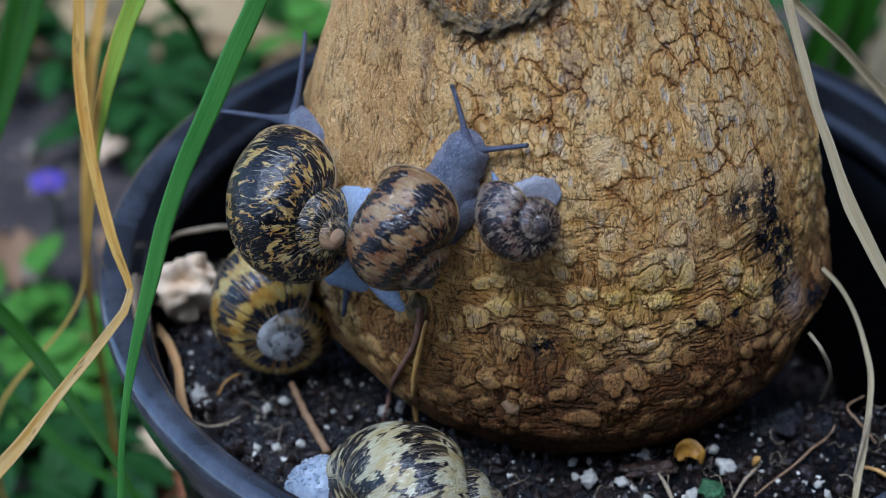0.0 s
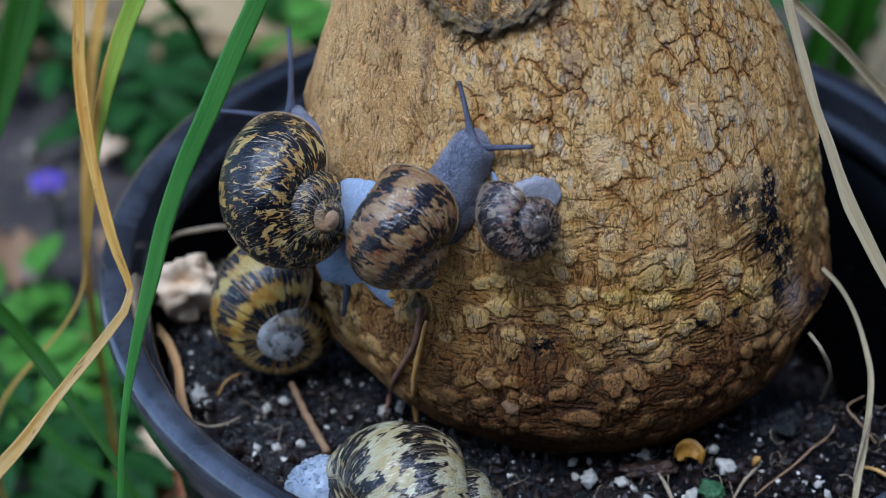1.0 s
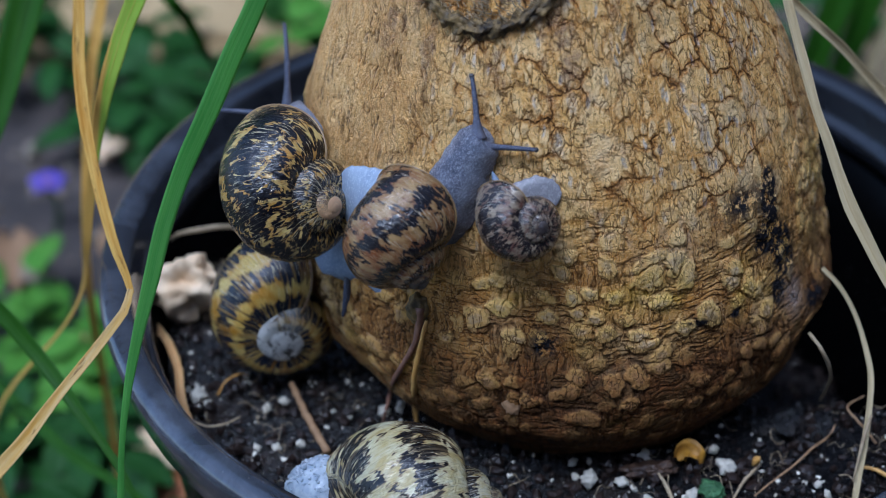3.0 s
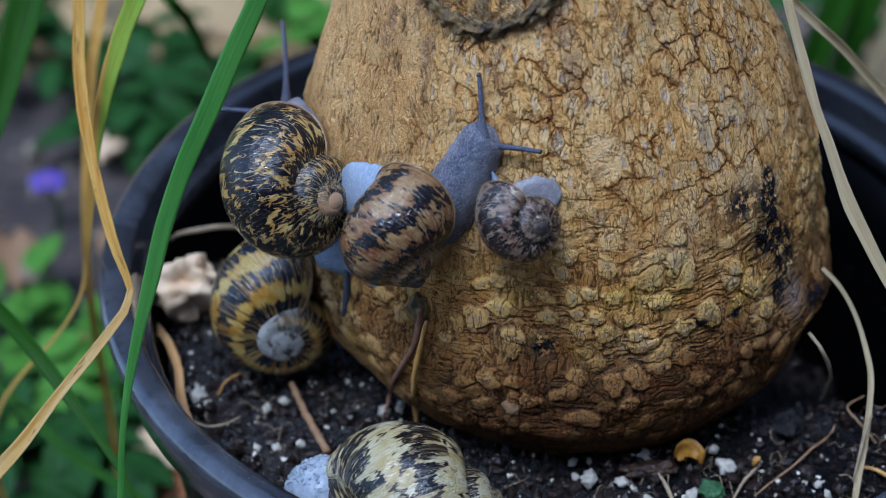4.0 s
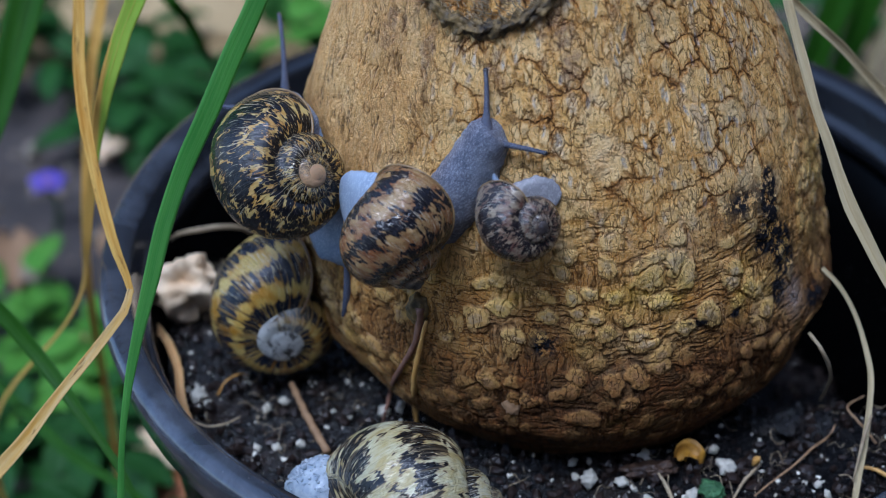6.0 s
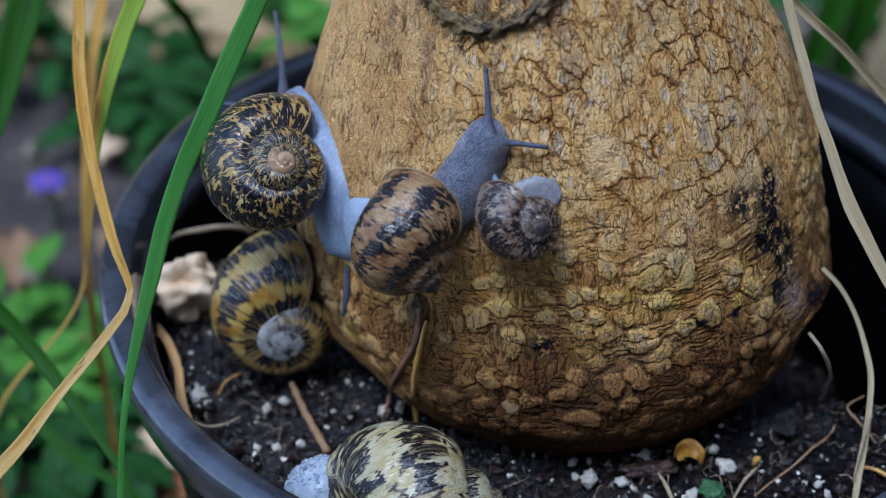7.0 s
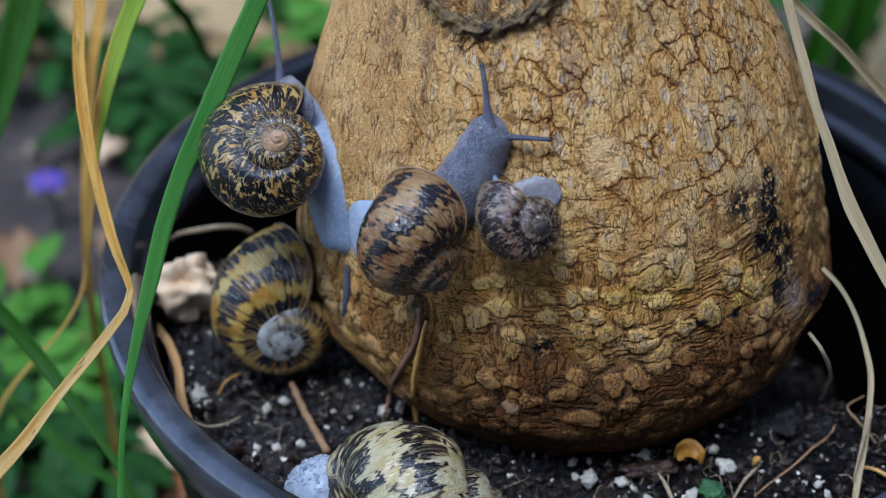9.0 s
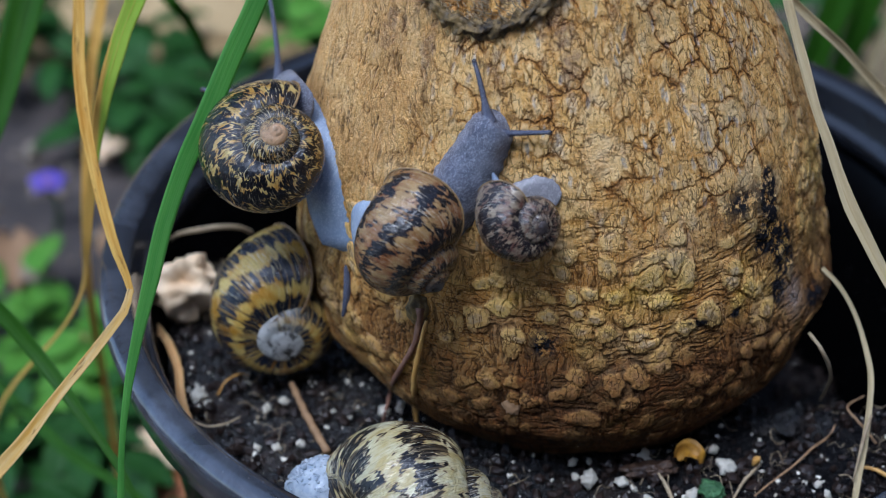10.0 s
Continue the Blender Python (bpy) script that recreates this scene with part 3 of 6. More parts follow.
def build_weeds():
    rng = random.Random(11)
    kinds = {"dark": [leaf_mesh("leaf", 0.030, 0.007, WEED), leaf_mesh("leaf", 0.022, 0.008, WEED)],
             "lime": [leaf_mesh("leaf", 0.024, 0.010, WEED_LIME), leaf_mesh("leaf", 0.018, 0.009, WEED_LIME)]}
    spots = [(-0.199, 0.381, "dark", 10, 0.04), (-0.177, 0.350, "dark", 12, 0.03), (-0.158, 0.350, "dark", 12, 0.03), (-0.142, 0.340, "dark", 10, 0.03), (-0.171, 0.365, "dark", 10, 0.03), (-0.220, 0.387, "dark", 8, 0.04), (-0.093, 0.392, "lime", 10, 0.06), (-0.082, 0.414, "lime", 10, 0.06), (-0.186, 0.170, "lime", 10, 0.025), (-0.196, 0.173, "lime", 10, 0.025), (-0.178, 0.177, "lime", 8, 0.02), (-0.191, 0.115, "dark", 10, 0.03), (-0.173, 0.112, "dark", 12, 0.025), (-0.179, 0.085, "dark", 12, 0.03), (-0.163, 0.130, "dark", 8, 0.02), (-0.159, 0.094, "dark", 10, 0.02), (-0.200, 0.149, "lime", 8, 0.02), (0.167, 0.392, "dark", 10, 0.05), (-0.254, 0.409, "dark", 10, 0.04), (-0.206, 0.444, "dark", 8, 0.03)]
    for x, y, kind, count, height in spots:
        root = tagged(new("weed"), "low weed with %s leaves growing from the soil" % ("bright lime-green" if kind == "lime" else "dark green"), "weed", "weeds behind the pot")
        root.matrix_world = pose(x, y, 0)
        for k in range(count):
            w, tip = rng.uniform(0, 6.283), Vector((0, 0, 0))
            reach = rng.uniform(0.006, 0.034)
            tip = Vector((math.cos(w) * reach, math.sin(w) * reach, rng.uniform(0.3, 1.0) * height))
            tube("stem", [(0, 0, -0.004), (tip.x * 0.3, tip.y * 0.3, tip.z * 0.6), tip], [0.0009, 0.0006], WEED, root, n=6, sides=5)
            ob = under(new("leaf", rng.choice(kinds[kind])), root)
            ob.matrix_basis = Matrix.Translation(tip) @ pose(0, 0, 0, rng.uniform(-15, 35), rng.uniform(-25, 25), math.degrees(w) - 90)


def build_flower():
    root = tagged(new("violet_flower"), "small violet flower on a thin stem", "flower")
    root.matrix_world = pose(-0.205, 0.270, 0)
    tube("stem", [(0, 0, -0.004), (0.003, 0, 0.012), (0, 0, 0.024)], [0.0011, 0.0009], WEED, root, n=8, sides=6)
    me = leaf_mesh("petal", 0.0085, 0.0042, PETAL, 0.3)
    for k in range(5):
        ob = under(new("petal", me), root)
        ob.matrix_basis = pose(0, 0, 0.024, 22, 0, 72 * k + 10)
    part_me = lump("centre", (0.002, 0.002, 0.0015), LEAF_YELLOW, 3, 0.2)
    under(new("centre", part_me), root).matrix_basis = pose(0, 0, 0.0245)


def build_dry_leaves():
    rng = random.Random(5)
    for x, y, size, mat, label in [(-0.142, 0.110, 0.05, CHUNK, "pale beige dead leaf lying on the soil"), (-0.175, 0.235, 0.030, TWIG, "tan dead leaf lying on the soil"),
                                   (-0.19, 0.31, 0.04, CHUNK, "pale beige dead leaf lying on the soil"), (-0.165, 0.16, 0.03, LEAF_ORANGE, "tan dead leaf lying on the soil"),
                                   (-0.22, 0.25, 0.035, TWIG, "tan dead leaf lying on the soil")]:
        ob = new("dead_leaf", leaf_mesh("dead_leaf", size, size * 0.32, mat, 0.5))
        ob.matrix_world = pose(x, y, 0.008, rng.uniform(5, 20), rng.uniform(-10, 10), rng.uniform(0, 360))
        tagged(ob, label, "leaf", "dead leaves on the ground")
    ob = new("terracotta_shard", lump("terracotta_shard", (0.022, 0.016, 0.006), TERRACOTTA, 2, 0.25, 2, 0.9))
    ob.matrix_world = pose(-0.118, 0.098, 0.006, 8, 4, 25)
    tagged(ob, "orange terracotta shard lying on the soil", "shard")


# ---- the pot ----
def revolve(name, profile, material, parent, label="", n=160, wobble=0.0):
    verts = []
    for r, z in profile:
        r = r * 1.018
        for k in range(n):
            w = 2 * math.pi * k / n
            rr = r * (1 + wobble * noise.noise(Vector((math.cos(w) * 1.5, math.sin(w) * 1.5, z * 8))))
            verts.append((rr * math.cos(w), rr * math.sin(w), z))
    return under(mesh_object(name, verts, grid_faces(len(profile), n), material), parent, label)


def build_pot():
    root = tagged(new("plant_pot"), "round black plastic nursery pot with a dusty rolled rim", "plant pot")
    root.matrix_world = pose(0.003, 0, 0)
    revolve("wall", [(0.0001, 0.004), (0.084, 0.004), (0.086, 0.0), (0.088, 0.002), (0.0965, 0.09), (0.1055, 0.182), (0.1068, 0.1845), (0.1036, 0.183),
                     (0.0995, 0.16), (0.094, 0.09), (0.085, 0.009), (0.0001, 0.008)], POT_SHADED, root)
    revolve("rim", [(0.1060, 0.1835), (0.1118, 0.1842), (0.1128, 0.1856), (0.1146, 0.1950), (0.1149, 0.1978), (0.1142, 0.1993), (0.1126, 0.2000), (0.1095, 0.1997),
                    (0.1078, 0.1990), (0.1070, 0.1975), (0.1063, 0.1915), (0.1052, 0.1902), (0.1040, 0.1898), (0.1035, 0.1885), (0.1032, 0.1830), (0.1060, 0.1835)],
            POT, root, "dusty rolled rim catching the sky", wobble=0.002)


SOIL_Z = 0.175


def trunk_centre(z):
    return 0.0035 - 0.0835 * (z - 0.2)


TRUNK_Z = [0.135, 0.160, 0.175, 0.190, 0.205, 0.220, 0.240, 0.260, 0.280, 0.300, 0.330, 0.380, 0.430]
TRUNK_R = [0.026, 0.040, 0.0545, 0.0648, 0.0664, 0.0630, 0.0603, 0.0531, 0.0443, 0.0364, 0.0285, 0.0200, 0.0160]


def soil_level(x, y):
    """The soil lies high in front and on the left, and has sunk behind the trunk."""
    edge = -0.038 if x > 0.03 else (0.020 if x < -0.05 else 0.0)
    t = min(max((y - edge) / 0.016, 0), 1)
    return SOIL_Z - (0.062 if x > 0.03 else 0.030) * t * t * (3 - 2 * t)


def build_soil():
    n, rings = 200, 90
    verts = []
    for i in range(rings):
        r = 0.1015 * i / (rings - 1)
        for k in range(n):
            w = 2 * math.pi * k / n
            x, y = r * math.cos(w), r * math.sin(w)
            h = 0.0035 * noise.fractal(Vector((x * 60, y * 60, 2)), 0.8, 2, 4) + 0.0022 * noise.noise(Vector((x * 330, y * 330, 5))) + 0.001 * noise.noise(Vector((x * 900, y * 900, 5)))
            verts.append((x + 0.002, y, soil_level(x, y) - 0.001 + h - (0.002 if r > 0.095 else 0)))
    tagged(mesh_object("potting_soil", verts, grid_faces(rings, n), SOIL), "dark moist potting soil filling the pot", "soil", kind="stuff")
    rng = np.random.default_rng(8)
    ico = bmesh.new()
    bmesh.ops.create_icosphere(ico, subdivisions=1, radius=1)
    base = np.array([v.co for v in ico.verts])
    tri = [[v.index for v in f.verts] for f in ico.faces]
    ico.free()
    # the white specks are perlite, multiplied to stand for glints on wet soil
    for name, count, lo, hi, mat, label in (("soil_crumbs", 7000, 0.0003, 0.0017, CRUMB, "dark crumbs of potting soil"), ("perlite_and_glints", 1500, 0.00015, 0.00075, PERLITE, "tiny white perlite specks in the soil, some standing for wet glints")):
        verts, faces = [], []
        for _ in range(count):
            r, w = 0.099 * math.sqrt(rng.uniform(0.12, 1)), rng.uniform(0, 6.283)
            x, y = r * math.cos(w), r * math.sin(w)
            s = lo + (hi - lo) * rng.random() ** 3
            h = 0.0035 * noise.fractal(Vector((x * 60, y * 60, 2)), 0.8, 2, 4) + 0.0022 * noise.noise(Vector((x * 330, y * 330, 5)))
            q = base * rng.uniform(0.7, 1.3, 3) * (1 + 0.22 * rng.standard_normal((len(base), 1))) * s + (x + 0.002, y, soil_level(x, y) - 0.001 + h + 0.4 * s)
            o = len(verts)
            verts += list(q)
            faces += [[o + i for i in t] for t in tri]
        tagged(mesh_object(name, verts, faces, mat, False), label, "soil", kind="stuff")


def build_root_fibres():
    """Fine dead roots lying about in the soil."""
    rng = random.Random(21)
    verts, faces, sides = [], [], 4
    for _ in range(230):
        r, w = 0.098 * math.sqrt(rng.uniform(0.30, 1)), rng.uniform(-3.5, 0.2)
        p = Vector((r * math.cos(w) + 0.002, r * math.sin(w), 0))
        a, bend, step = rng.uniform(0, 6.283), rng.uniform(-0.5, 0.5), rng.uniform(0.0006, 0.0013)
        thick, n = rng.uniform(0.00006, 0.00018), rng.randint(6, 10)
        first = len(verts)
        for k in range(n):
            a += bend + rng.uniform(-0.3, 0.3)
            p = p + Vector((math.cos(a), math.sin(a), 0)) * step
            c = Vector((p.x, p.y, soil_level(p.x, p.y) + 0.0008 + 0.0012 * math.sin(k * 1.1 + a)))
            side = Vector((-math.sin(a), math.cos(a), 0))
            for q in range(sides):
                f = 2 * math.pi * q / sides
                verts.append(c + (side * math.cos(f) + Vector((0, 0, 1)) * math.sin(f)) * thick * (1 - 0.5 * k / n))
        faces += [tuple(first + i for i in f) for f in grid_faces(n, sides)]
    tagged(mesh_object("root_fibres", verts, faces, ROOT_PALE), "fine tan root fibres strewn over the soil", "root", kind="stuff")


# ---- the swollen trunk ----
def build_plant():
    root = tagged(new("caudex_plant"), "potted plant with a swollen, cork-barked tan trunk", "plant")
    root.matrix_world = pose(trunk_centre(SOIL_Z), 0, SOIL_Z)
    zs = np.linspace(0.136, 0.43, 1600)
    rs = np.interp(zs, TRUNK_Z, TRUNK_R)
    kern = np.hanning(90)
    rs = np.convolve(np.pad(rs, 45, mode="edge"), kern / kern.sum(), "same")[45:-45]
    arc = np.concatenate([[0], np.cumsum(np.hypot(np.diff(zs), np.diff(rs)))])
    low_arc, top_arc = np.interp(0.168, zs, arc), np.interp(0.306, zs, arc)
    pick = np.concatenate([np.linspace(0, low_arc, 40)[:-1], np.linspace(low_arc, top_arc, 800), np.linspace(top_arc, arc[-1], 60)[1:]])
    z, r = np.interp(pick, arc, zs), np.interp(pick, arc, rs)
    # more columns on the side that is seen; -90 degrees looks out of the bed
    w = np.concatenate([np.linspace(-188, 8, 1180), np.linspace(8, 172, 90)[1:-1]]) * math.pi / 180
    W, S = np.meshgrid(w, pick)
    R, Z = np.broadcast_to(r[:, None], W.shape), np.broadcast_to(z[:, None], W.shape)
    A = W * 0.062
    # broad unevenness, and the jagged wander of the cracks
    big = 0.0030 * rough_noise(A * 45 + 7, S * 45, 21, 3)
    jx, jy = 0.0060 * rough_noise(A * 150, S * 150, 3, 5), 0.0060 * rough_noise(A * 150, S * 150, 13, 5)
    high = ease(0.226, 0.262, Z + 0.03 * rough_noise(A * 60, S * 60, 31, 3))
    base = 1 - ease(0.180, 0.202, Z + 0.012 * rough_noise(A * 60, S * 60, 33, 2))
    young = ease(0.0, 0.5, -1.90 - W + 0.5 * rough_noise(A * 60, S * 60, 45, 2)) * ease(0.230, 0.250, Z)
    old = 1 - 0.70 * young
    # higher up: broad tilted plates, split into upright flakes, some with a grey scar
    p1, p2, pw, px, py = cell_field((A + jx) / 0.0092, (S + jy) / 0.0072, 1)
    q1, q2, qw = cell_field((A + 0.55 * jx) / 0.0023, (S + 0.55 * jy) / 0.0052, 2)[:3]
    pe, qe = p2 - p1, q2 - q1
    gate_p = ease(-0.04, 0.10, rough_noise(A * 130, S * 130, 15, 3))
    gate_q = ease(-0.06, 0.05, rough_noise(A * 210, S * 160, 17, 3))
    crack_p, crack_q = (1 - ease(0.01, 0.065, pe)) * gate_p, (1 - ease(0.03, 0.12, qe)) * gate_q
    rim = 1 - ease(0.02, 0.26, pe + 0.25 * rough_noise(A * 500, S * 500, 19, 3))
    scar = (qw > 0.82) * (1 - ease(0.16, 0.30, q1 + 0.1 * rough_noise(A * 900, S * 900, 23, 2))) * (1 - crack_q)
    lean = 0.007 * rough_noise(A * 45, S * 45, 35, 2)
    # lower down: knobs in a matrix of parallel wrinkles
    k1, k2, kw = cell_field((A + 0.9 * jx + lean) / 0.0064, (S + 0.9 * jy + 0.8 * lean) / 0.0058, 4)[:3]
    ke = k2 - k1 + 0.30 * rough_noise(A * 420, S * 420, 81, 4)
    near = k1 + 0.22 * rough_noise(A * 420, S * 420, 83, 4)
    dome = np.exp(-(near / (0.32 + 0.16 * kw)) ** 2) * ease(0.12, 0.35, kw)
    knob = (1 - ease(0.31, 0.40, near - 0.20 * (kw - 0.5))) * ease(0.16, 0.30, kw) * ease(0.04, 0.12, ke)
    upright = soft_noise((A + 0.5 * jx) * 1500, (S + jy) * 230, 91)
    level = soft_noise((A + jx) * 230, (S + 0.5 * jy) * 1500, 93)
    turn = ease(0.40, 0.60, soft_noise(A * 190, S * 190, 95))
    wrinkle = 1 - np.abs(2 * (upright * (1 - turn) + level * turn) - 1)
    wrinkle = ease(0.70, 0.94, wrinkle)
    knob, dome = knob * (1 - 0.75 * base), dome * (1 - 0.5 * base)
    knob_split = (1 - ease(0.02, 0.10, qe)) * ease(0.0, 0.1, rough_noise(A * 260, S * 260, 25, 3))
    fibre = 1 - np.abs(2 * soft_noise((A + 0.4 * (S - 0.1) + jx) * 1100, (S + jy) * 130, 97) - 1)
    strand = 1 - np.abs(2 * soft_noise((A + 0.5 * (S - 0.1) + 1.3 * jx) * 2100, (S + jy) * 210, 99) - 1)
    fine = rough_noise(A * 900, S * 800, 41, 3)
    high_h = 0.00038 * (px * (pw - 0.5) + py * (0.35 - mix_hash(pw, pw, 3) * 0.5)) * ease(0.0, 0.1, pe) - 0.00024 * crack_p - 0.00018 * crack_q + 0.00022 * ease(0.0, 0.5, qe) * qw - 0.00022 * scar - 0.00014 * wrinkle * rim
    high_h = high_h * old + (-0.00036 * ease(0.70, 0.95, fibre) - 0.00022 * ease(0.72, 0.95, strand)) * young
    low_h = 0.00048 * dome * (0.4 + kw) + 0.00022 * knob - 0.00030 * wrinkle * (1 - knob) - 0.00022 * knob_split * knob - 0.00020 * (1 - ease(0.02, 0.10, ke))
    base_h = low_h * 0.6 + 0.0016 * rough_noise(A * 170, S * 170, 39, 4)
    H = (low_h * (1 - high) + high_h * high) * (1 - base) + base_h * base + 0.00014 * fine + 0.00040 * rough_noise(A * 200, S * 130, 71, 4) + big
    crack = np.clip(np.maximum(np.maximum(crack_p, 0.75 * crack_q), 0.55 * wrinkle * rim) * old * high + np.maximum(0.70 * ease(0.80, 0.95, fibre) * gate_q, 0.65 * ease(0.80, 0.95, strand) * ease(-0.05, 0.10, rough_noise(A * 160, S * 90, 49, 3))) * young + (0.72 * wrinkle * (1 - knob) + 0.7 * knob_split * knob) * (1 - high), 0, 1)
    rust = np.clip(0.9 * rim * (0.5 + gate_p) * old * high + (0.35 + 0.5 * ease(-0.1, 0.1, rough_noise(A * 90, S * 90, 37, 3))) * (1 - knob) * (1 - high), 0, 1)
    pale = np.clip(ease(0.30, 0.8, qw) * ease(0.08, 0.4, qe) * (1 - rim) * old * high + knob * (0.40 + 0.60 * kw) * (1 - 0.55 * base) * (1 - high), 0, 1)
    chalk = ease(0.14, 0.22, rough_noise(A * 230, S * 100, 27, 3)) * (1 - 0.7 * rim) * high * old
    scar = np.clip(scar * high * old + 0.5 * chalk + 0.6 * (1 - ease(0.12, 0.26, k1)) * (kw > 0.45) * knob * (1 - high) * (1 - base), 0, 1)
    tone = np.clip((kw * (1 - high) + pw * high) * 0.55 - 0.35 * young * (1 - fibre) + 1.1 * rough_noise(A * 140, S * 110, 51, 4) + 0.25, 0, 1)
    fuzz = np.exp(-((np.hypot(trunk_centre(Z) + R * np.cos(W) + 0.0118, R * np.sin(W) + 0.0236) - 0.020) / 0.012) ** 2) * ease(0.262, 0.276, Z) * ease(-0.10, 0.10, rough_noise(A * 190, S * 90, 29, 4))
    H = H + 0.0004 * fuzz * fine
    H = H + 0.0028 * np.exp(-((W + 0.40) / 0.18) ** 2 - ((Z - 0.2045) / 0.005) ** 2) - 0.0025 * np.exp(-((W + 0.45) / 0.25) ** 2 - ((Z - 0.193) / 0.005) ** 2)
    rad = R + H
    X, Y = trunk_centre(Z) + rad * np.cos(W), rad * np.sin(W)
    # rotted black patches and ash-grey crust on one flank
    def spot(px, py, pz, sx, sz):
        return np.exp(-((np.hypot(X - px, Y - py) / sx) ** 2 + ((Z - pz) / sz) ** 2))
    mould = np.zeros(W.shape)
    for px, py, pz, sx, sz, k in ((0.0446, -0.0383, 0.2437, 0.0013, 0.0040, 1.1), (0.0451, -0.0408, 0.2378, 0.0020, 0.0050, 1.2), (0.0439, -0.0437, 0.2314, 0.0022, 0.0030, 1.3),
                                  (0.0489, -0.0395, 0.2274, 0.0026, 0.0044, 1.3), (0.0513, -0.0382, 0.2222, 0.0018, 0.0026, 1.3), (0.0494, -0.0427, 0.2167, 0.0018, 0.0034, 1.3),
                                  (0.0375, -0.0460, 0.2430, 0.0050, 0.0036, 0.72), (0.0602, -0.0328, 0.2067, 0.0024, 0.0020, 1.4), (-0.0053, -0.0631, 0.2174, 0.0020, 0.0030, 1.0),
                                  (0.0297, -0.0567, 0.2188, 0.0011, 0.0010, 1.4), (0.0379, -0.0523, 0.2177, 0.0010, 0.0010, 1.3), (0.0267, -0.0578, 0.2197, 0.0008, 0.0008, 1.3)):
        mould = mould + 1.5 * k * spot(px, py, pz, 1.5 * sx, 1.2 * sz)
    mould = np.clip(mould, 0, 1)
    ash = np.clip(1.0 * spot(0.0541, -0.0391, 0.2122, 0.0040, 0.0050) + 0.55 * spot(0.0235, -0.0600, 0.2375, 0.006, 0.003), 0, 1)
    # darker towards the soil, for damp and for painted-in shade
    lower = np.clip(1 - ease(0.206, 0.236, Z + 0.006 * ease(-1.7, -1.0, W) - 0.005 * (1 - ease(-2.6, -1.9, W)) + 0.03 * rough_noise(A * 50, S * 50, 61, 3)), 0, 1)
    # weaker on the left flank, so its side light is in the colour
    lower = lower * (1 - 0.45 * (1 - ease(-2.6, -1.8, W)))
    cols = W.shape[1]
    cx = trunk_centre(SOIL_Z)
    verts = np.stack([X - cx, Y, Z - SOIL_Z], -1).reshape(-1, 3)
    rows_n = W.shape[0]
    i, j = np.meshgrid(np.arange(rows_n - 1), np.arange(cols), indexing="ij")
    k = (j + 1) % cols
    quads = np.stack([i * cols + j, i * cols + k, (i + 1) * cols + k, (i + 1) * cols + j], -1).reshape(-1, 4)
    me = bpy.data.meshes.new("trunk")
    me.vertices.add(len(verts))
    me.vertices.foreach_set("co", verts.ravel())
    me.loops.add(quads.size)
    me.loops.foreach_set("vertex_index", quads.ravel())
    me.polygons.add(len(quads))
    me.polygons.foreach_set("loop_start", np.arange(0, quads.size, 4))
    me.update(calc_edges=True)
    me.validate()
    me.polygons.foreach_set("use_smooth", [True] * len(me.polygons))
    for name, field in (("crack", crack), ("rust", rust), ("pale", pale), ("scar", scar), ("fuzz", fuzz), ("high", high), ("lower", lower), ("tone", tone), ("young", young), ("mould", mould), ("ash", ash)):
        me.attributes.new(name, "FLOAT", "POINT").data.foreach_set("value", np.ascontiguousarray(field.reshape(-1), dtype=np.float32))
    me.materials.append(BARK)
    under(new("trunk", me), root, "swollen tan trunk with fissured corky bark")
    build_stem(root)
    o = root.matrix_world.translation
    rel = lambda pts: [tuple(Vector(p) - o) for p in pts]
    tube("hanging_root", rel([(-0.0323, -0.0545, 0.2207), (-0.0326, -0.0550, 0.2162), (-0.0335, -0.0556, 0.2117), (-0.0360, -0.0551, 0.2054), (-0.0388, -0.0497, 0.1944), (-0.0402, -0.0413, 0.1822), (-0.0410, -0.0456, 0.1810), (-0.0420, -0.0440, 0.1750)]), [0.0010, 0.0006, 0.0006, 0.0004], ROOT_RED, root, "thin reddish-brown hanging root", 40, 8, 0.5)
    tube("hanging_root", rel([(-0.0310, -0.0567, 0.2188), (-0.0320, -0.0574, 0.2141), (-0.0329, -0.0576, 0.2093), (-0.0337, -0.0579, 0.2045), (-0.0339, -0.0553, 0.1969), (-0.0340, -0.0440, 0.1810), (-0.0336, -0.0448, 0.1750)]), [0.0004, 0.0006, 0.0007, 0.0007], ROOT_TAN, root, "thin orange-tan hanging root", 40, 8, 0.4)
    for name, place, size, mat, label in (("root_nub", (-0.0115, -0.0626, 0.1991), (0.0024, 0.0022, 0.0030), TWIG, "short reddish root nub"), ("dead_knot", (-0.0323, -0.0528, 0.2188), (0.0030, 0.0024, 0.0046), FIBRE, "dark withered knot above the roots")):
        under(new(name, lump(name, size, mat, 12, 0.3, 4, 1.3)), root, label).matrix_basis = Matrix.Translation(Vector(place) - o)
    tube("hanging_root", rel([(0.0573, -0.0460, 0.2060), (0.0588, -0.0504, 0.2060), (0.0610, -0.0503, 0.2020), (0.0632, -0.0485, 0.1960), (0.0650, -0.0424, 0.1860), (0.0658, -0.0362, 0.1760)]), [0.0004, 0.0005, 0.0003], ROOT_PALE, root, "thin pale curling root", 30, 8, 0.4)


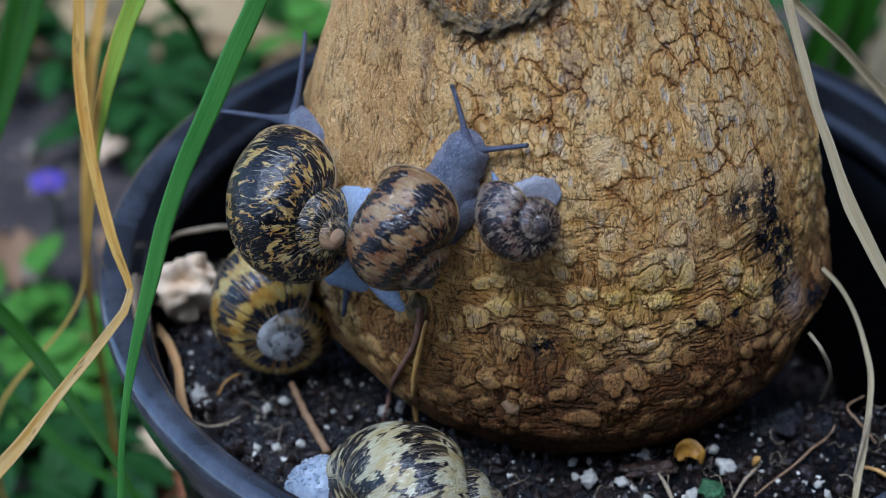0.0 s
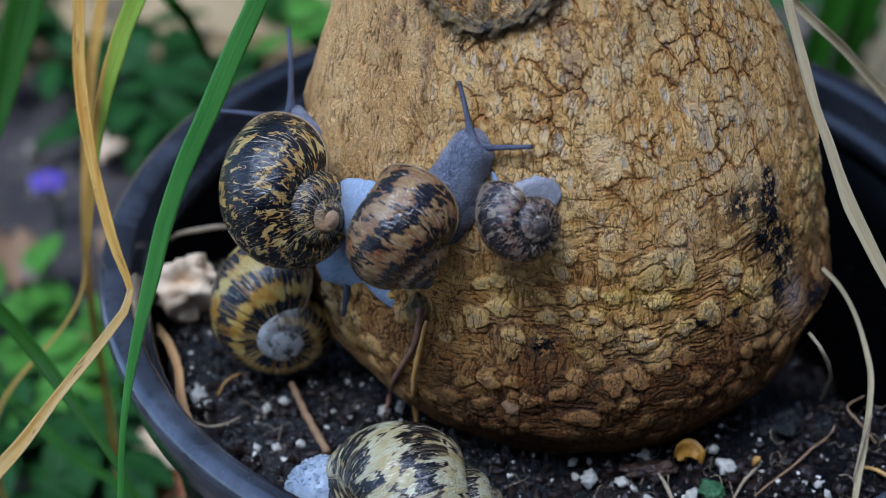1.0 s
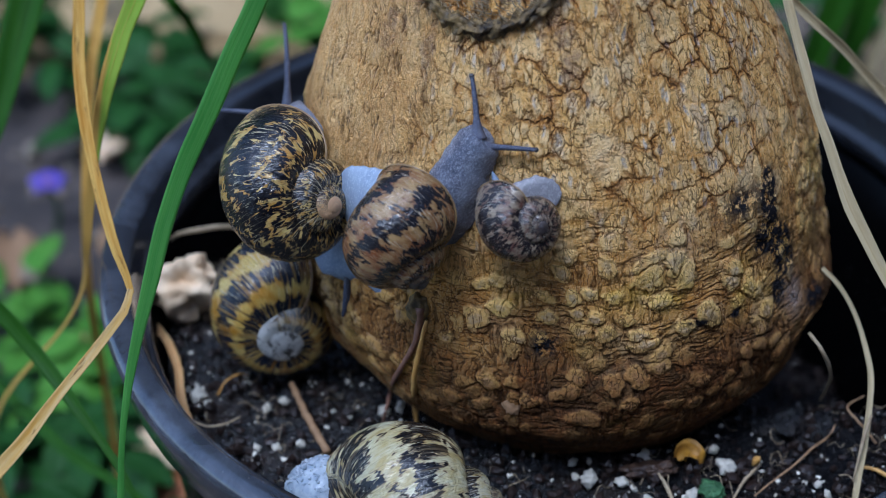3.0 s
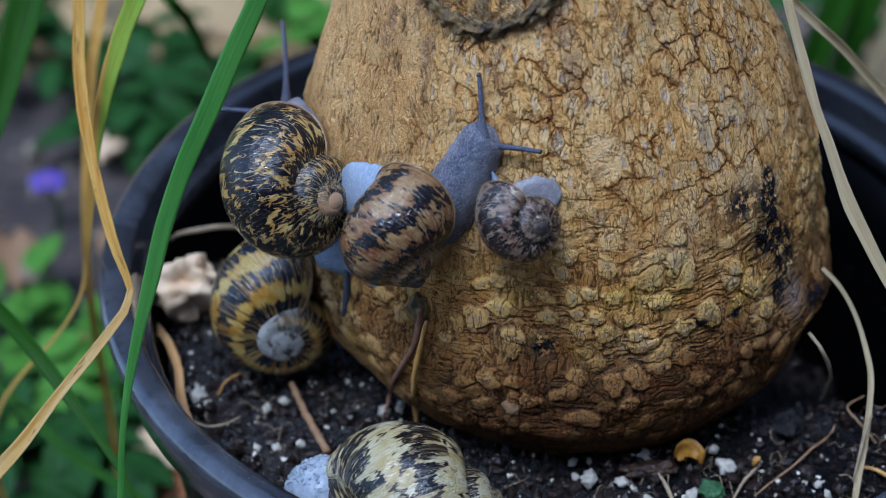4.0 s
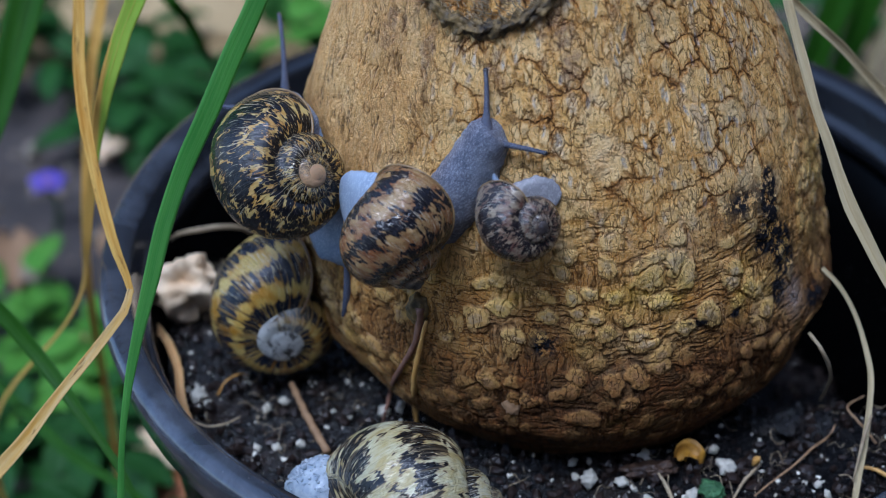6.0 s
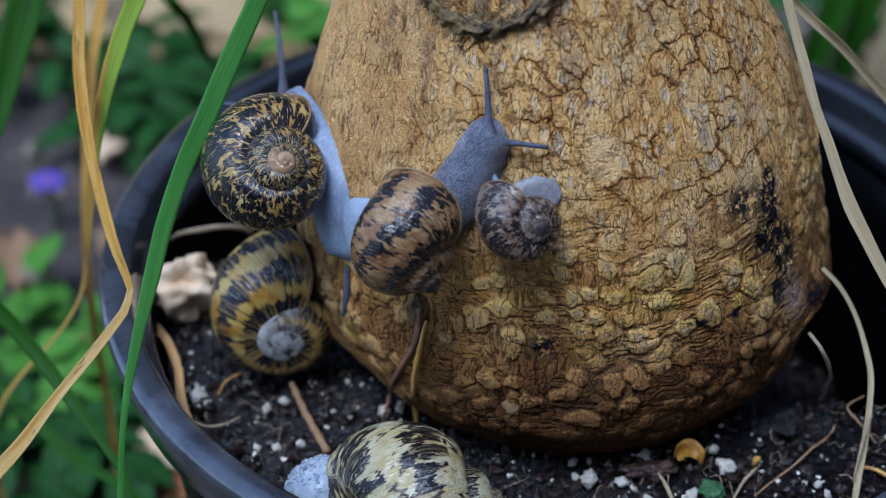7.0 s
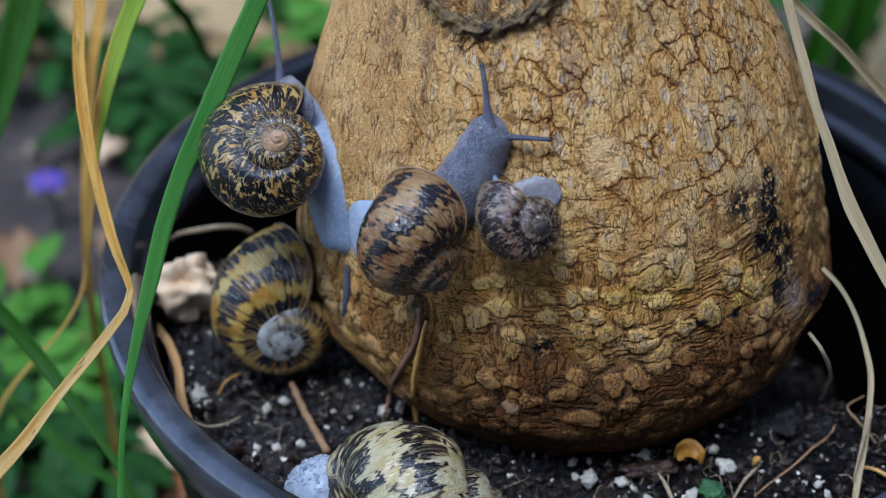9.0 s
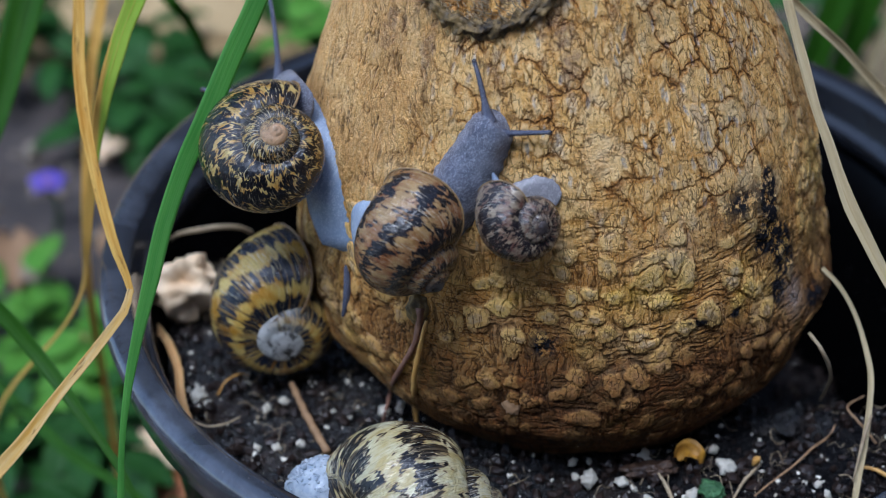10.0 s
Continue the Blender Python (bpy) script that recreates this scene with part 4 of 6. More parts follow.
def build_stem(root):
    """The dead stem on the shoulder, with its dark hairy collar."""
    o = root.matrix_world.translation
    c = Vector((-0.0128, -0.0206, 0.2868)) - o
    def rest(x, y):
        return float(np.interp(-math.hypot(x + o.x - trunk_centre(0.29), y), [-r for r in TRUNK_R[4:]], TRUNK_Z[4:])) - o.z
    n, rings = 90, 30
    verts = []
    for i in range(rings):
        s = i / (rings - 1)
        for k in range(n):
            w = 2 * math.pi * k / n
            r = 0.0186 - 0.002 * s + 0.0012 * noise.fractal(Vector((math.cos(w) * 3, math.sin(w) * 3, s * 2)), 0.8, 2, 4) + 0.0008 * noise.noise(Vector((w * 9, s * 3, 1)))
            verts.append((c.x + r * math.cos(w), c.y + r * math.sin(w) + 0.02 * s * s, c.z - 0.012 + 0.075 * s))
    under(mesh_object("dead_stem", verts, grid_faces(rings, n) + [tuple(range((rings - 1) * n, rings * n))], DEADWOOD), root, "pale fibrous dead stem")
    verts, m = [], 24
    for i in range(300):
        w = 2 * math.pi * i / 300
        for k in range(m):
            f = 2 * math.pi * k / m
            q = Vector((math.cos(w) * 9, math.sin(w) * 9, f * 1.2))
            t = 0.0020 * (1 + 0.9 * noise.fractal(q, 0.8, 2, 4)) + 0.0006 * noise.noise(Vector((w * 14, f * 2.5, 3))) + 0.0006 * noise.noise(Vector((w * 45, f * 4, 9)))
            r = 0.0205 + t * math.cos(f)
            verts.append((c.x + r * math.cos(w), c.y + r * math.sin(w), rest(c.x + 0.0205 * math.cos(w), c.y + 0.0205 * math.sin(w)) - 0.0004 + t * 0.75 * math.sin(f)))
    faces = []
    for i in range(300):
        for k in range(m):
            a, b = i * m, ((i + 1) % 300) * m
            faces.append((a + k, b + k, b + (k + 1) % m, a + (k + 1) % m))
    under(mesh_object("collar", verts, faces, FIBRE), root, "dark hairy bark collar round the dead stem")
    rng = random.Random(3)
    verts, faces = [], []
    for _ in range(900):
        w = rng.uniform(-3.0, -0.1)
        r = rng.uniform(0.0170, 0.0215)
        p = c + Vector((r * math.cos(w), r * math.sin(w), 0))
        p.z = rest(p.x, p.y) + rng.uniform(0.0005, 0.003)
        d = Vector((rng.uniform(-1, 1) - math.sin(w), rng.uniform(-1, 1) + math.cos(w), rng.uniform(-0.3, 0.3))).normalized() * rng.uniform(0.0012, 0.0035)
        s = d.cross(Vector((0.3, 0.2, 0.9))).normalized() * 0.00011
        u = d.cross(s).normalized() * 0.00011
        b = len(verts)
        verts += [p + s, p - s * 0.5 + u, p - s * 0.5 - u, p + d * 0.5 + s + u * 4, p + d * 0.5 - s * 0.5 + u * 5, p + d * 0.5 - s * 0.5 + u * 3, p + d]
        faces += [(b, b + 1, b + 4, b + 3), (b + 1, b + 2, b + 5, b + 4), (b + 2, b, b + 3, b + 5), (b + 3, b + 4, b + 6), (b + 4, b + 5, b + 6), (b + 5, b + 3, b + 6)]
    tagged(under(mesh_object("collar_hair", verts, faces, DEADWOOD), root, "fine bark fibres"), kind="stuff")


# ---- snails ----
def shell_part(parent, size, material, lip=LIP, drop=1.85, tall=1.22, label=""):
    """A right-handed spiral shell: apex along +z, the mouth's edge at +x, opening to -y. size is the last whorl's radius."""
    turns, per, m = 4.35, 108, 64
    last = turns * 2 * math.pi
    count = int(turns * per)
    verts, uvs = [], []

    def ring(theta, swell=1.0):
        rc = size * 2.1 ** ((theta - last) / (2 * math.pi))
        sag = 0.10 * rc * max(0, (theta - last + 1.2) / 1.2) ** 2
        for k in range(m):
            f = 2 * math.pi * k / m
            jitter = 1 + 0.008 * noise.noise(Vector((theta * 9, math.cos(f) * 2, math.sin(f) * 2))) + 0.005 * noise.noise(Vector((theta * 26, math.cos(f), math.sin(f))))
            a = last - theta - 0.32 * math.sin(f)
            jitter *= 1 - 0.075 * math.exp(-((f - 1.45) / 0.17) ** 2)
            rr = 0.78 * rc + 1.2 * rc * math.cos(f) * swell * jitter
            zz = -drop * rc - sag + tall * rc * math.sin(f) * swell * jitter + 0.92 * drop * size
            verts.append((rr * math.cos(a), rr * math.sin(a), zz))
            uvs.append((theta, f if f < math.pi * 1.5 else f - 2 * math.pi))

    for i in range(count + 1):
        ring(last * i / count)
    for back, swell in ((0.0, 0.93), (0.25, 0.92), (0.6, 0.90)):
        ring(last - back, swell)
    total = count + 4
    ob = mesh_object("shell", verts, grid_faces(total, m) + [tuple(range((total - 1) * m, total * m))], material)
    layer = ob.data.uv_layers.new(name="UVMap")
    layer.data.foreach_set("uv", [c for loop in ob.data.loops for c in uvs[loop.vertex_index]])
    under(ob, parent, label)
    # rolled edge of the mouth
    verts, n = [], 8
    for k in range(m):
        f = 2 * math.pi * k / m
        back = Matrix.Rotation(-0.32 * math.sin(f), 3, "Z")
        c = back @ Vector((0.78 * size + 1.2 * size * math.cos(f), 0, -drop * size - 0.1 * size + tall * size * math.sin(f) + 0.92 * drop * size))
        o = back @ Vector((math.cos(f), 0, math.sin(f)))
        for q in range(n):
            g = 2 * math.pi * q / n
            verts.append(c + (o * math.cos(g) + (back @ Vector((0, 1, 0))) * math.sin(g)) * 0.03 * size)
    faces = []
    for k in range(m):
        for q in range(n):
            a, b = k * n, ((k + 1) % m) * n
            faces.append((a + q, b + q, b + (q + 1) % n, a + (q + 1) % n))
    under(mesh_object("lip", verts, faces, lip), ob, "thin yellowish-brown shell lip")
    return ob


def body_part(name, pts, widths, heights, material, parent, out, label="", n=60, frill=0.0, sides=28):
    """Soft body laid along pts: half-widths across, heights along out; flat sole below, rounded back."""
    k = len(pts)
    p = curve_points([(*a, w, h) for a, w, h in zip(pts, np.interp(np.linspace(0, 1, k), np.linspace(0, 1, len(widths)), widths), np.interp(np.linspace(0, 1, k), np.linspace(0, 1, len(heights)), heights))], n)
    verts, out = [], Vector(out).normalized()
    for i in range(n):
        d = Vector(p[min(i + 1, n - 1), :3] - p[max(i - 1, 0), :3]).normalized()
        u = (out - d * out.dot(d)).normalized()
        s = d.cross(u)
        # rounded ends
        e = min(i, n - 1 - i) / (n * 0.10)
        cap = math.sqrt(max(0.0, 1 - (1 - min(e, 1)) ** 2)) * 0.97 + 0.03
        for j in range(sides):
            f = 2 * math.pi * j / sides
            x, y = math.cos(f), math.sin(f)
            w = p[i, 3] * cap * (1 + 0.05 * noise.noise(Vector((i * 0.08, x * 1.2, y * 1.2))))
            if y < 0.25:
                w *= 1 + frill * (0.5 + noise.noise(Vector((i * 0.2, x, 3)))) * (1 - abs(y))
            h = p[i, 4] * cap * (y if y > 0 else y * 0.28) * (1 + 0.06 * noise.noise(Vector((i * 0.07, x * 1.5, 7))))
            verts.append(Vector(p[i, :3]) + s * x * w + u * h)
    ob = mesh_object(name, verts, grid_faces(n, sides) + [tuple(range(sides))[::-1], tuple(range((n - 1) * sides, n * sides))], material)
    return under(ob, parent, label)


def tentacle_part(name, length, thick, parent):
    """A stalk along +z with its round tip."""
    n, sides = 34, 12
    verts = []
    for i in range(n):
        s = i / (n - 1)
        r = thick * (0.40 + 3.6 * max(0, 0.40 - s) ** 1.8) * (1 - 0.42 * s)
        if s > 0.94:
            r *= 1.12
        if i == n - 1:
            r *= 0.45
        for k in range(sides):
            w = 2 * math.pi * k / sides
            verts.append((r * math.cos(w) + 0.03 * length * math.sin(s * 2.6), r * math.sin(w), (s * 1.16 - 0.16) * length))
    ob = under(mesh_object(name, verts, grid_faces(n, sides) + [tuple(range(sides))[::-1], tuple(range((n - 1) * sides, n * sides))], FLESH_DARK), parent, "slender blue-grey eye stalk")
    eye = under(new("eye", lump("eye", (thick * 0.30, thick * 0.30, thick * 0.30), EYE_DARK, 1, 0.05)), ob, "dark eye spot")
    eye.matrix_basis = pose(0.03 * length * math.sin(2.6), 0, length * 0.992)
    return ob


def build_climbing_snail():
    root = tagged(new("snail"), "large garden snail, near-black shell with yellow flecks, climbing the trunk", "snail", "snails on the plant")
    shell = shell_part(root, 0.0101, SHELL_DARK, label="glossy black shell with yellow flecks")
    side = (-0.75, -0.62, 0.25)
    foot = body_part("foot", [(-0.0079, 0.0228, 0.0041), (-0.0045, 0.0121, 0.0057), (-0.0002, 0.0018, 0.0034), (0.0029, -0.0045, -0.0030), (0.0057, -0.0085, -0.0112), (0.0081, -0.0116, -0.0160), (0.0089, -0.0129, -0.0194)], [0.0030, 0.0046, 0.0080, 0.0110, 0.0084], [0.004, 0.005, 0.006, 0.0055, 0.003], FLESH_PALE, root, side, "pale blue-grey foot", frill=0.15)
    tail = body_part("tail", [(0.0051, -0.0077, -0.0101), (0.0083, -0.0116, -0.0152), (0.0118, -0.0156, -0.0189), (0.0156, -0.0190, -0.0216)], [0.0048, 0.0042, 0.0030, 0.0010], [0.0035, 0.003, 0.002, 0.0008], FLESH_PALE, root, side, "pale tapering tail", frill=0.1)
    head = body_part("head", [(-0.0035, 0.0085, 0.0047), (-0.0074, 0.0190, 0.0030), (-0.0115, 0.0276, 0.0002), (-0.0136, 0.0263, 0.0013)], [0.0034, 0.0035, 0.0031, 0.0024], [0.0034, 0.0038, 0.0038, 0.0028], FLESH, root, side, "grey-blue head")
    return root, shell, foot, tail, head, tentacle_part("tentacle", 0.0207, 0.0021, root), tentacle_part("tentacle", 0.0165, 0.0021, root)


def build_reaching_snail():
    root = tagged(new("snail"), "garden snail with a banded tan-brown shell and outstretched blue-grey body", "snail", "snails on the plant")
    shell = shell_part(root, 0.0081, SHELL_BROWN, label="tan shell with rows of dark blotches")
    side = (-0.35, -0.85, 0.35)
    body_part("foot", [(-0.0137, 0.0036, -0.0209), (-0.0073, -0.0004, -0.0132), (-0.0012, -0.0018, -0.0068), (0.0036, -0.0019, -0.0001)], [0.004, 0.0055, 0.0060, 0.0045], [0.004, 0.005, 0.005, 0.004], FLESH, root, side, "blue-grey foot", frill=0.15)
    head = body_part("head_and_neck", [(-0.0079, -0.0016, -0.0139), (-0.0048, -0.0018, -0.0084), (-0.0018, -0.0013, -0.0027), (0.0005, -0.0007, 0.0016), (0.0024, -0.0003, 0.0057), (0.0040, -0.0001, 0.0087), (0.0052, 0.0003, 0.0102), (0.0060, 0.0002, 0.0111)], [0.0052, 0.0060, 0.0061, 0.0057, 0.0052, 0.0046, 0.0039, 0.0028], [0.0040, 0.0054, 0.0060, 0.0060, 0.0058, 0.0056, 0.0050, 0.0038], FLESH, root, side, "warty blue-grey neck and head", n=90, frill=0.08)
    tail = body_part("tail", [(-0.0078, -0.0061, -0.0074), (-0.0133, -0.0030, -0.0097), (-0.0177, 0.0000, -0.0113), (-0.0220, 0.0036, -0.0134), (-0.0252, 0.0062, -0.0150)], [0.0060, 0.0066, 0.0072, 0.0070, 0.0050], [0.0042, 0.0036, 0.0028, 0.0018, 0.0007], FLESH_WHITE, root, side, "thin pale ragged tail edge", frill=0.06)
    return root, shell, head, tail, tentacle_part("tentacle", 0.0113, 0.0019, root), tentacle_part("tentacle", 0.0107, 0.0019, root)


def build_still_snails():
    root = tagged(new("snail"), "small snail with a purple-brown shell resting on the bark", "snail", "snails on the plant")
    root.matrix_world = pose(*(-0.0119, -0.0571, 0.2453))
    shell_part(root, 0.0056, SHELL_SMALL, drop=1.7, label="purple-brown shell with pale streaks").matrix_basis = turned((0.0011, -0.0058, 0.0055), (0.450, -0.789, 0.419), (-0.589, 0.134, 0.797))
    body_part("foot", [(-0.0022, -0.0008, 0.0058), (0.0004, 0.0006, 0.0076), (0.0032, 0.0008, 0.0082), (0.0060, 0.0004, 0.0078), (0.0086, -0.0006, 0.0062)], [0.0018, 0.0024, 0.0030, 0.0032, 0.0018], [0.0016, 0.0014, 0.0010, 0.0006, 0.0004], FLESH_LILAC, root, (0, -0.9, 0.4), "translucent lilac-grey foot", frill=0.2)
    tube("tentacle", [(-0.0041, 0.0010, 0.0096), (-0.0046, 0.0019, 0.0109), (-0.0052, 0.0024, 0.0123)], [0.0012, 0.0007, 0.0002], FLESH_PALE, root, "short pale half-drawn stalk", 12, 8)

    root = tagged(new("snail"), "yellow snail shell with dark bands resting on the soil", "snail", "snails on the plant")
    root.matrix_world = pose(*(-0.0669, -0.0226, 0.1750))
    shell_part(root, 0.0110, SHELL_YELLOW, drop=1.42, label="yellow shell with slate-dark bands").matrix_basis = turned((0.0000, 0.0000, 0.0180), (0.120, -0.992, 0.044), (0.204, 0.068, 0.977))
    body_part("foot", [(0.0161, -0.0173, 0.0307), (0.0169, -0.0173, 0.0345), (0.0174, -0.0171, 0.0386), (0.0175, -0.0162, 0.0420), (0.0172, -0.0153, 0.0449)], [0.0004, 0.0008, 0.0009, 0.0008, 0.0004], [0.0004, 0.0006, 0.0007, 0.0006, 0.0004], FLESH_DARK, root, (-0.4, -0.8, 0.2), "blue-grey foot pressed to the trunk")

    root = tagged(new("snail"), "cream snail shell with black blotches, lying withdrawn in foam", "snail", "snails on the plant")
    root.matrix_world = pose(*(-0.0339, -0.0873, 0.1750))
    shell_part(root, 0.0106, SHELL_CREAM, drop=2.5, tall=1.45, label="cream shell with jagged black blotches").matrix_basis = turned((-0.0024, 0.0024, 0.0142), (0.998, -0.029, 0.061), (0.000, 0.991, -0.135))
    foam = Mat("snail_foam", 0.10)
    p = foam.at()
    cells = foam.cells(p, 900, "DISTANCE_TO_EDGE")
    foam.set("Base Color", foam.mix(foam.ramp(foam.noise(p, 500), (0.4, 0.0), (0.7, 1.0)), (0.42, 0.50, 0.58), (0.68, 0.74, 0.80)))
    foam.set("Subsurface Weight", 0.4), foam.set("Subsurface Radius", (0.002, 0.002, 0.002)), foam.set("Subsurface Scale", 1.0)
    foam.set("Transmission Weight", 0.35), foam.set("IOR", 1.25)
    foam.bump(cells, 0.2, 0.0003)
    ob = under(new("foam", lump("foam", (0.0092, 0.0080, 0.0070), foam.m, 4, 0.08, 4, 1.2)), root, "bubbly white slime foam")
    ob.matrix_basis = pose(*(-0.0196, 0.0122, 0.0098))
    rng = random.Random(2)
    verts, faces = [], []
    ico = bmesh.new()
    bmesh.ops.create_icosphere(ico, subdivisions=2, radius=1)
    base, tri = [v.co.copy() for v in ico.verts], [[v.index for v in f.verts] for f in ico.faces]
    ico.free()
    for _ in range(900):
        d = Vector((rng.gauss(0, 1), rng.gauss(0, 1), rng.gauss(0, 1))).normalized()
        c, r = Vector((d.x * 0.0092, d.y * 0.0080, d.z * 0.0071)), rng.uniform(0.00010, 0.00042)
        o = len(verts)
        verts += [c + v * r for v in base]
        faces += [[o + i for i in t] for t in tri]
    tagged(under(mesh_object("froth", verts, faces, foam.m), ob, "fine slime froth"), kind="stuff")


# ---- grass, straw and things on the soil ----
def build_grass():
    group = "grass blades round the pot"
    view = (0, -0.79, 0.61)
    grass_plant([(-0.0672, -0.0046, 0.2759, 0.0025), (-0.0691, -0.0077, 0.2719, 0.0024), (-0.0747, -0.0163, 0.2623, 0.0024), (-0.0799, -0.0249, 0.2528, 0.0024), (-0.0850, -0.0319, 0.2438, 0.0022), (-0.0896, -0.0412, 0.2334, 0.0020), (-0.0924, -0.0497, 0.2240, 0.0018), (-0.0944, -0.0558, 0.2177, 0.0014), (-0.0963, -0.0627, 0.2104, 0.0011), (-0.0974, -0.0688, 0.2042, 0.0008), (-0.0983, -0.0749, 0.1963, 0.0007), (-0.0987, -0.0810, 0.1867, 0.0008), (-0.1330, -0.1220, 0.1400, 0.0007), (-0.1370, -0.1180, 0.0600, 0.0008), (-0.1400, -0.1120, -0.0100, 0.0008)], GREEN, (0.25, -0.85, 0.45), 0.05, "long green blade of grass leaning past the pot", group)
    bent = tagged(new("grass_blade"), "dry yellow blade of grass, sharply kinked", "grass", group)
    ribbon("upper_blade", [(-0.1155, 0.0212, 0.2635, 0.0014), (-0.1142, 0.0126, 0.2606, 0.0014), (-0.1131, -0.0008, 0.2514, 0.0015), (-0.1109, -0.0123, 0.2446, 0.0015), (-0.1077, -0.0237, 0.2381, 0.0013), (-0.1038, -0.0348, 0.2318, 0.0013), (-0.1005, -0.0427, 0.2266, 0.0011), (-0.0983, -0.0466, 0.2232, 0.0009), (-0.0970, -0.0497, 0.2208, 0.0007)], DRY, view, 0.5, parent=bent)
    ribbon("lower_blade", [(-0.0972, -0.0490, 0.2216, 0.0007), (-0.0982, -0.0526, 0.2186, 0.0010), (-0.1008, -0.0558, 0.2161, 0.0011), (-0.1068, -0.0614, 0.2105, 0.0012), (-0.1104, -0.0650, 0.2075, 0.0012), (-0.1139, -0.0686, 0.2044, 0.0013), (-0.1199, -0.0744, 0.1985, 0.0016), (-0.1246, -0.0786, 0.1948, 0.0018), (-0.1305, -0.0834, 0.1901, 0.0018), (-0.1900, -0.1600, 0.1000, 0.0020), (-0.1900, -0.1650, -0.0100, 0.0015)], DRY_PALE, (-0.2, -0.75, 0.6), 0.4, parent=bent, label="pale straw-coloured lower length")
    grass_plant([(-0.0960, 0.0029, 0.2726, 0.0026), (-0.0983, 0.0011, 0.2669, 0.0025), (-0.1015, -0.0002, 0.2603, 0.0022), (-0.1040, -0.0025, 0.2540, 0.0022), (-0.1065, -0.0040, 0.2472, 0.0020), (-0.1090, -0.0039, 0.2392, 0.0018), (-0.1111, -0.0038, 0.2310, 0.0013), (-0.1131, -0.0048, 0.2217, 0.0012), (-0.1150, -0.0058, 0.2121, 0.0012), (-0.1167, -0.0070, 0.2024, 0.0011), (-0.1191, -0.0035, 0.1906, 0.0009), (-0.1650, 0.0300, 0.1000, 0.0010), (-0.1650, 0.0400, -0.0100, 0.0010)], LIME, (0.1, -0.45, 0.89), 0.2, "yellowing green blade of grass with a brown edge", group)
    grass_plant([(-0.1408, 0.0758, 0.2361, 0.0055), (-0.1430, 0.0701, 0.2286, 0.0052), (-0.1462, 0.0624, 0.2187, 0.0046), (-0.1493, 0.0547, 0.2087, 0.0036), (-0.1534, 0.0461, 0.1975, 0.0028), (-0.2100, 0.0500, 0.1200, 0.0020), (-0.2150, 0.0450, -0.0100, 0.0010)], GREEN_DEEP, view, 0.4, "broad dark green blade of grass", group)
    grass_plant([(-0.1428, -0.0182, 0.1960, 0.0022), (-0.1358, -0.0222, 0.1908, 0.0021), (-0.1288, -0.0272, 0.1844, 0.0020), (-0.1213, -0.0343, 0.1784, 0.0018), (-0.1146, -0.0411, 0.1730, 0.0013), (-0.1079, -0.0478, 0.1676, 0.0010), (-0.1014, -0.0559, 0.1603, 0.0008), (-0.1280, -0.0300, 0.0800, 0.0010), (-0.1280, -0.0280, -0.0100, 0.0010)], GREEN_DEEP, view, 0.4, "green blade of grass arching to the soil", group)
    grass_plant([(-0.1664, 0.0365, 0.1197, 0.0017), (-0.1485, 0.0204, 0.1151, 0.0018), (-0.1346, 0.0068, 0.1138, 0.0016), (-0.1211, -0.0045, 0.1156, 0.0014), (-0.1097, -0.0154, 0.1178, 0.0011), (-0.1180, 0.0050, 0.0800, 0.0010), (-0.1200, 0.0000, -0.0100, 0.0010)], GREEN_DEEP, view, 0.4, "narrow dark green blade of grass", group)
    grass_plant([(-0.1257, 0.1619, 0.1840, 0.0021), (-0.1199, 0.1584, 0.1795, 0.0021), (-0.1148, 0.1625, 0.1684, 0.0019), (-0.1110, 0.1652, 0.1555, 0.0014), (-0.1097, 0.1790, 0.1406, 0.0010), (-0.1100, 0.2500, 0.0500, 0.0010), (-0.1100, 0.2600, -0.0100, 0.0010)], GREEN_DEEP, view, 0.4, "narrow dark green blade of grass", group)
    grass_plant([(0.0486, -0.0064, 0.2768, 0.0011), (0.0497, -0.0095, 0.2728, 0.0011), (0.0516, -0.0141, 0.2668, 0.0011), (0.0536, -0.0188, 0.2608, 0.0012), (0.0564, -0.0249, 0.2528, 0.0011), (0.0587, -0.0288, 0.2478, 0.0012), (0.0612, -0.0334, 0.2418, 0.0013), (0.0640, -0.0381, 0.2358, 0.0016), (0.0668, -0.0415, 0.2313, 0.0015), (0.0703, -0.0458, 0.2258, 0.0014), (0.0746, -0.0504, 0.2198, 0.0014), (0.1500, -0.0800, 0.0600, 0.0010), (0.1500, -0.0800, -0.0100, 0.0010)], STRAW, view, 0.9, "long pale dry straw blade hanging by the pot", "straws by the pot", "straw", "straw")
    grass_plant([(0.0527, 0.0046, 0.2665, 0.0009), (0.0564, 0.0052, 0.2624, 0.0011), (0.0615, 0.0043, 0.2579, 0.0012), (0.0680, 0.0056, 0.2515, 0.0012), (0.0747, 0.0062, 0.2440, 0.0012), (0.0822, 0.0062, 0.2359, 0.0012), (0.0898, 0.0053, 0.2266, 0.0011), (0.1600, 0.0000, 0.0800, 0.0010), (0.1600, 0.0000, -0.0100, 0.0010)], STRAW, view, 0.9, "pale dry straw blade arching over the rim", "straws by the pot", "straw", "straw")
    grass_plant([(0.130, 0.235, 0.150, 0.0060), (0.124, 0.230, 0.130, 0.0058), (0.118, 0.228, 0.105, 0.0050), (0.114, 0.230, 0.075, 0.0040), (0.112, 0.235, 0.035, 0.0030), (0.112, 0.238, -0.010, 0.0025)], GREEN_DEEP, view, 0.4, "broad dark green blade of grass", group)
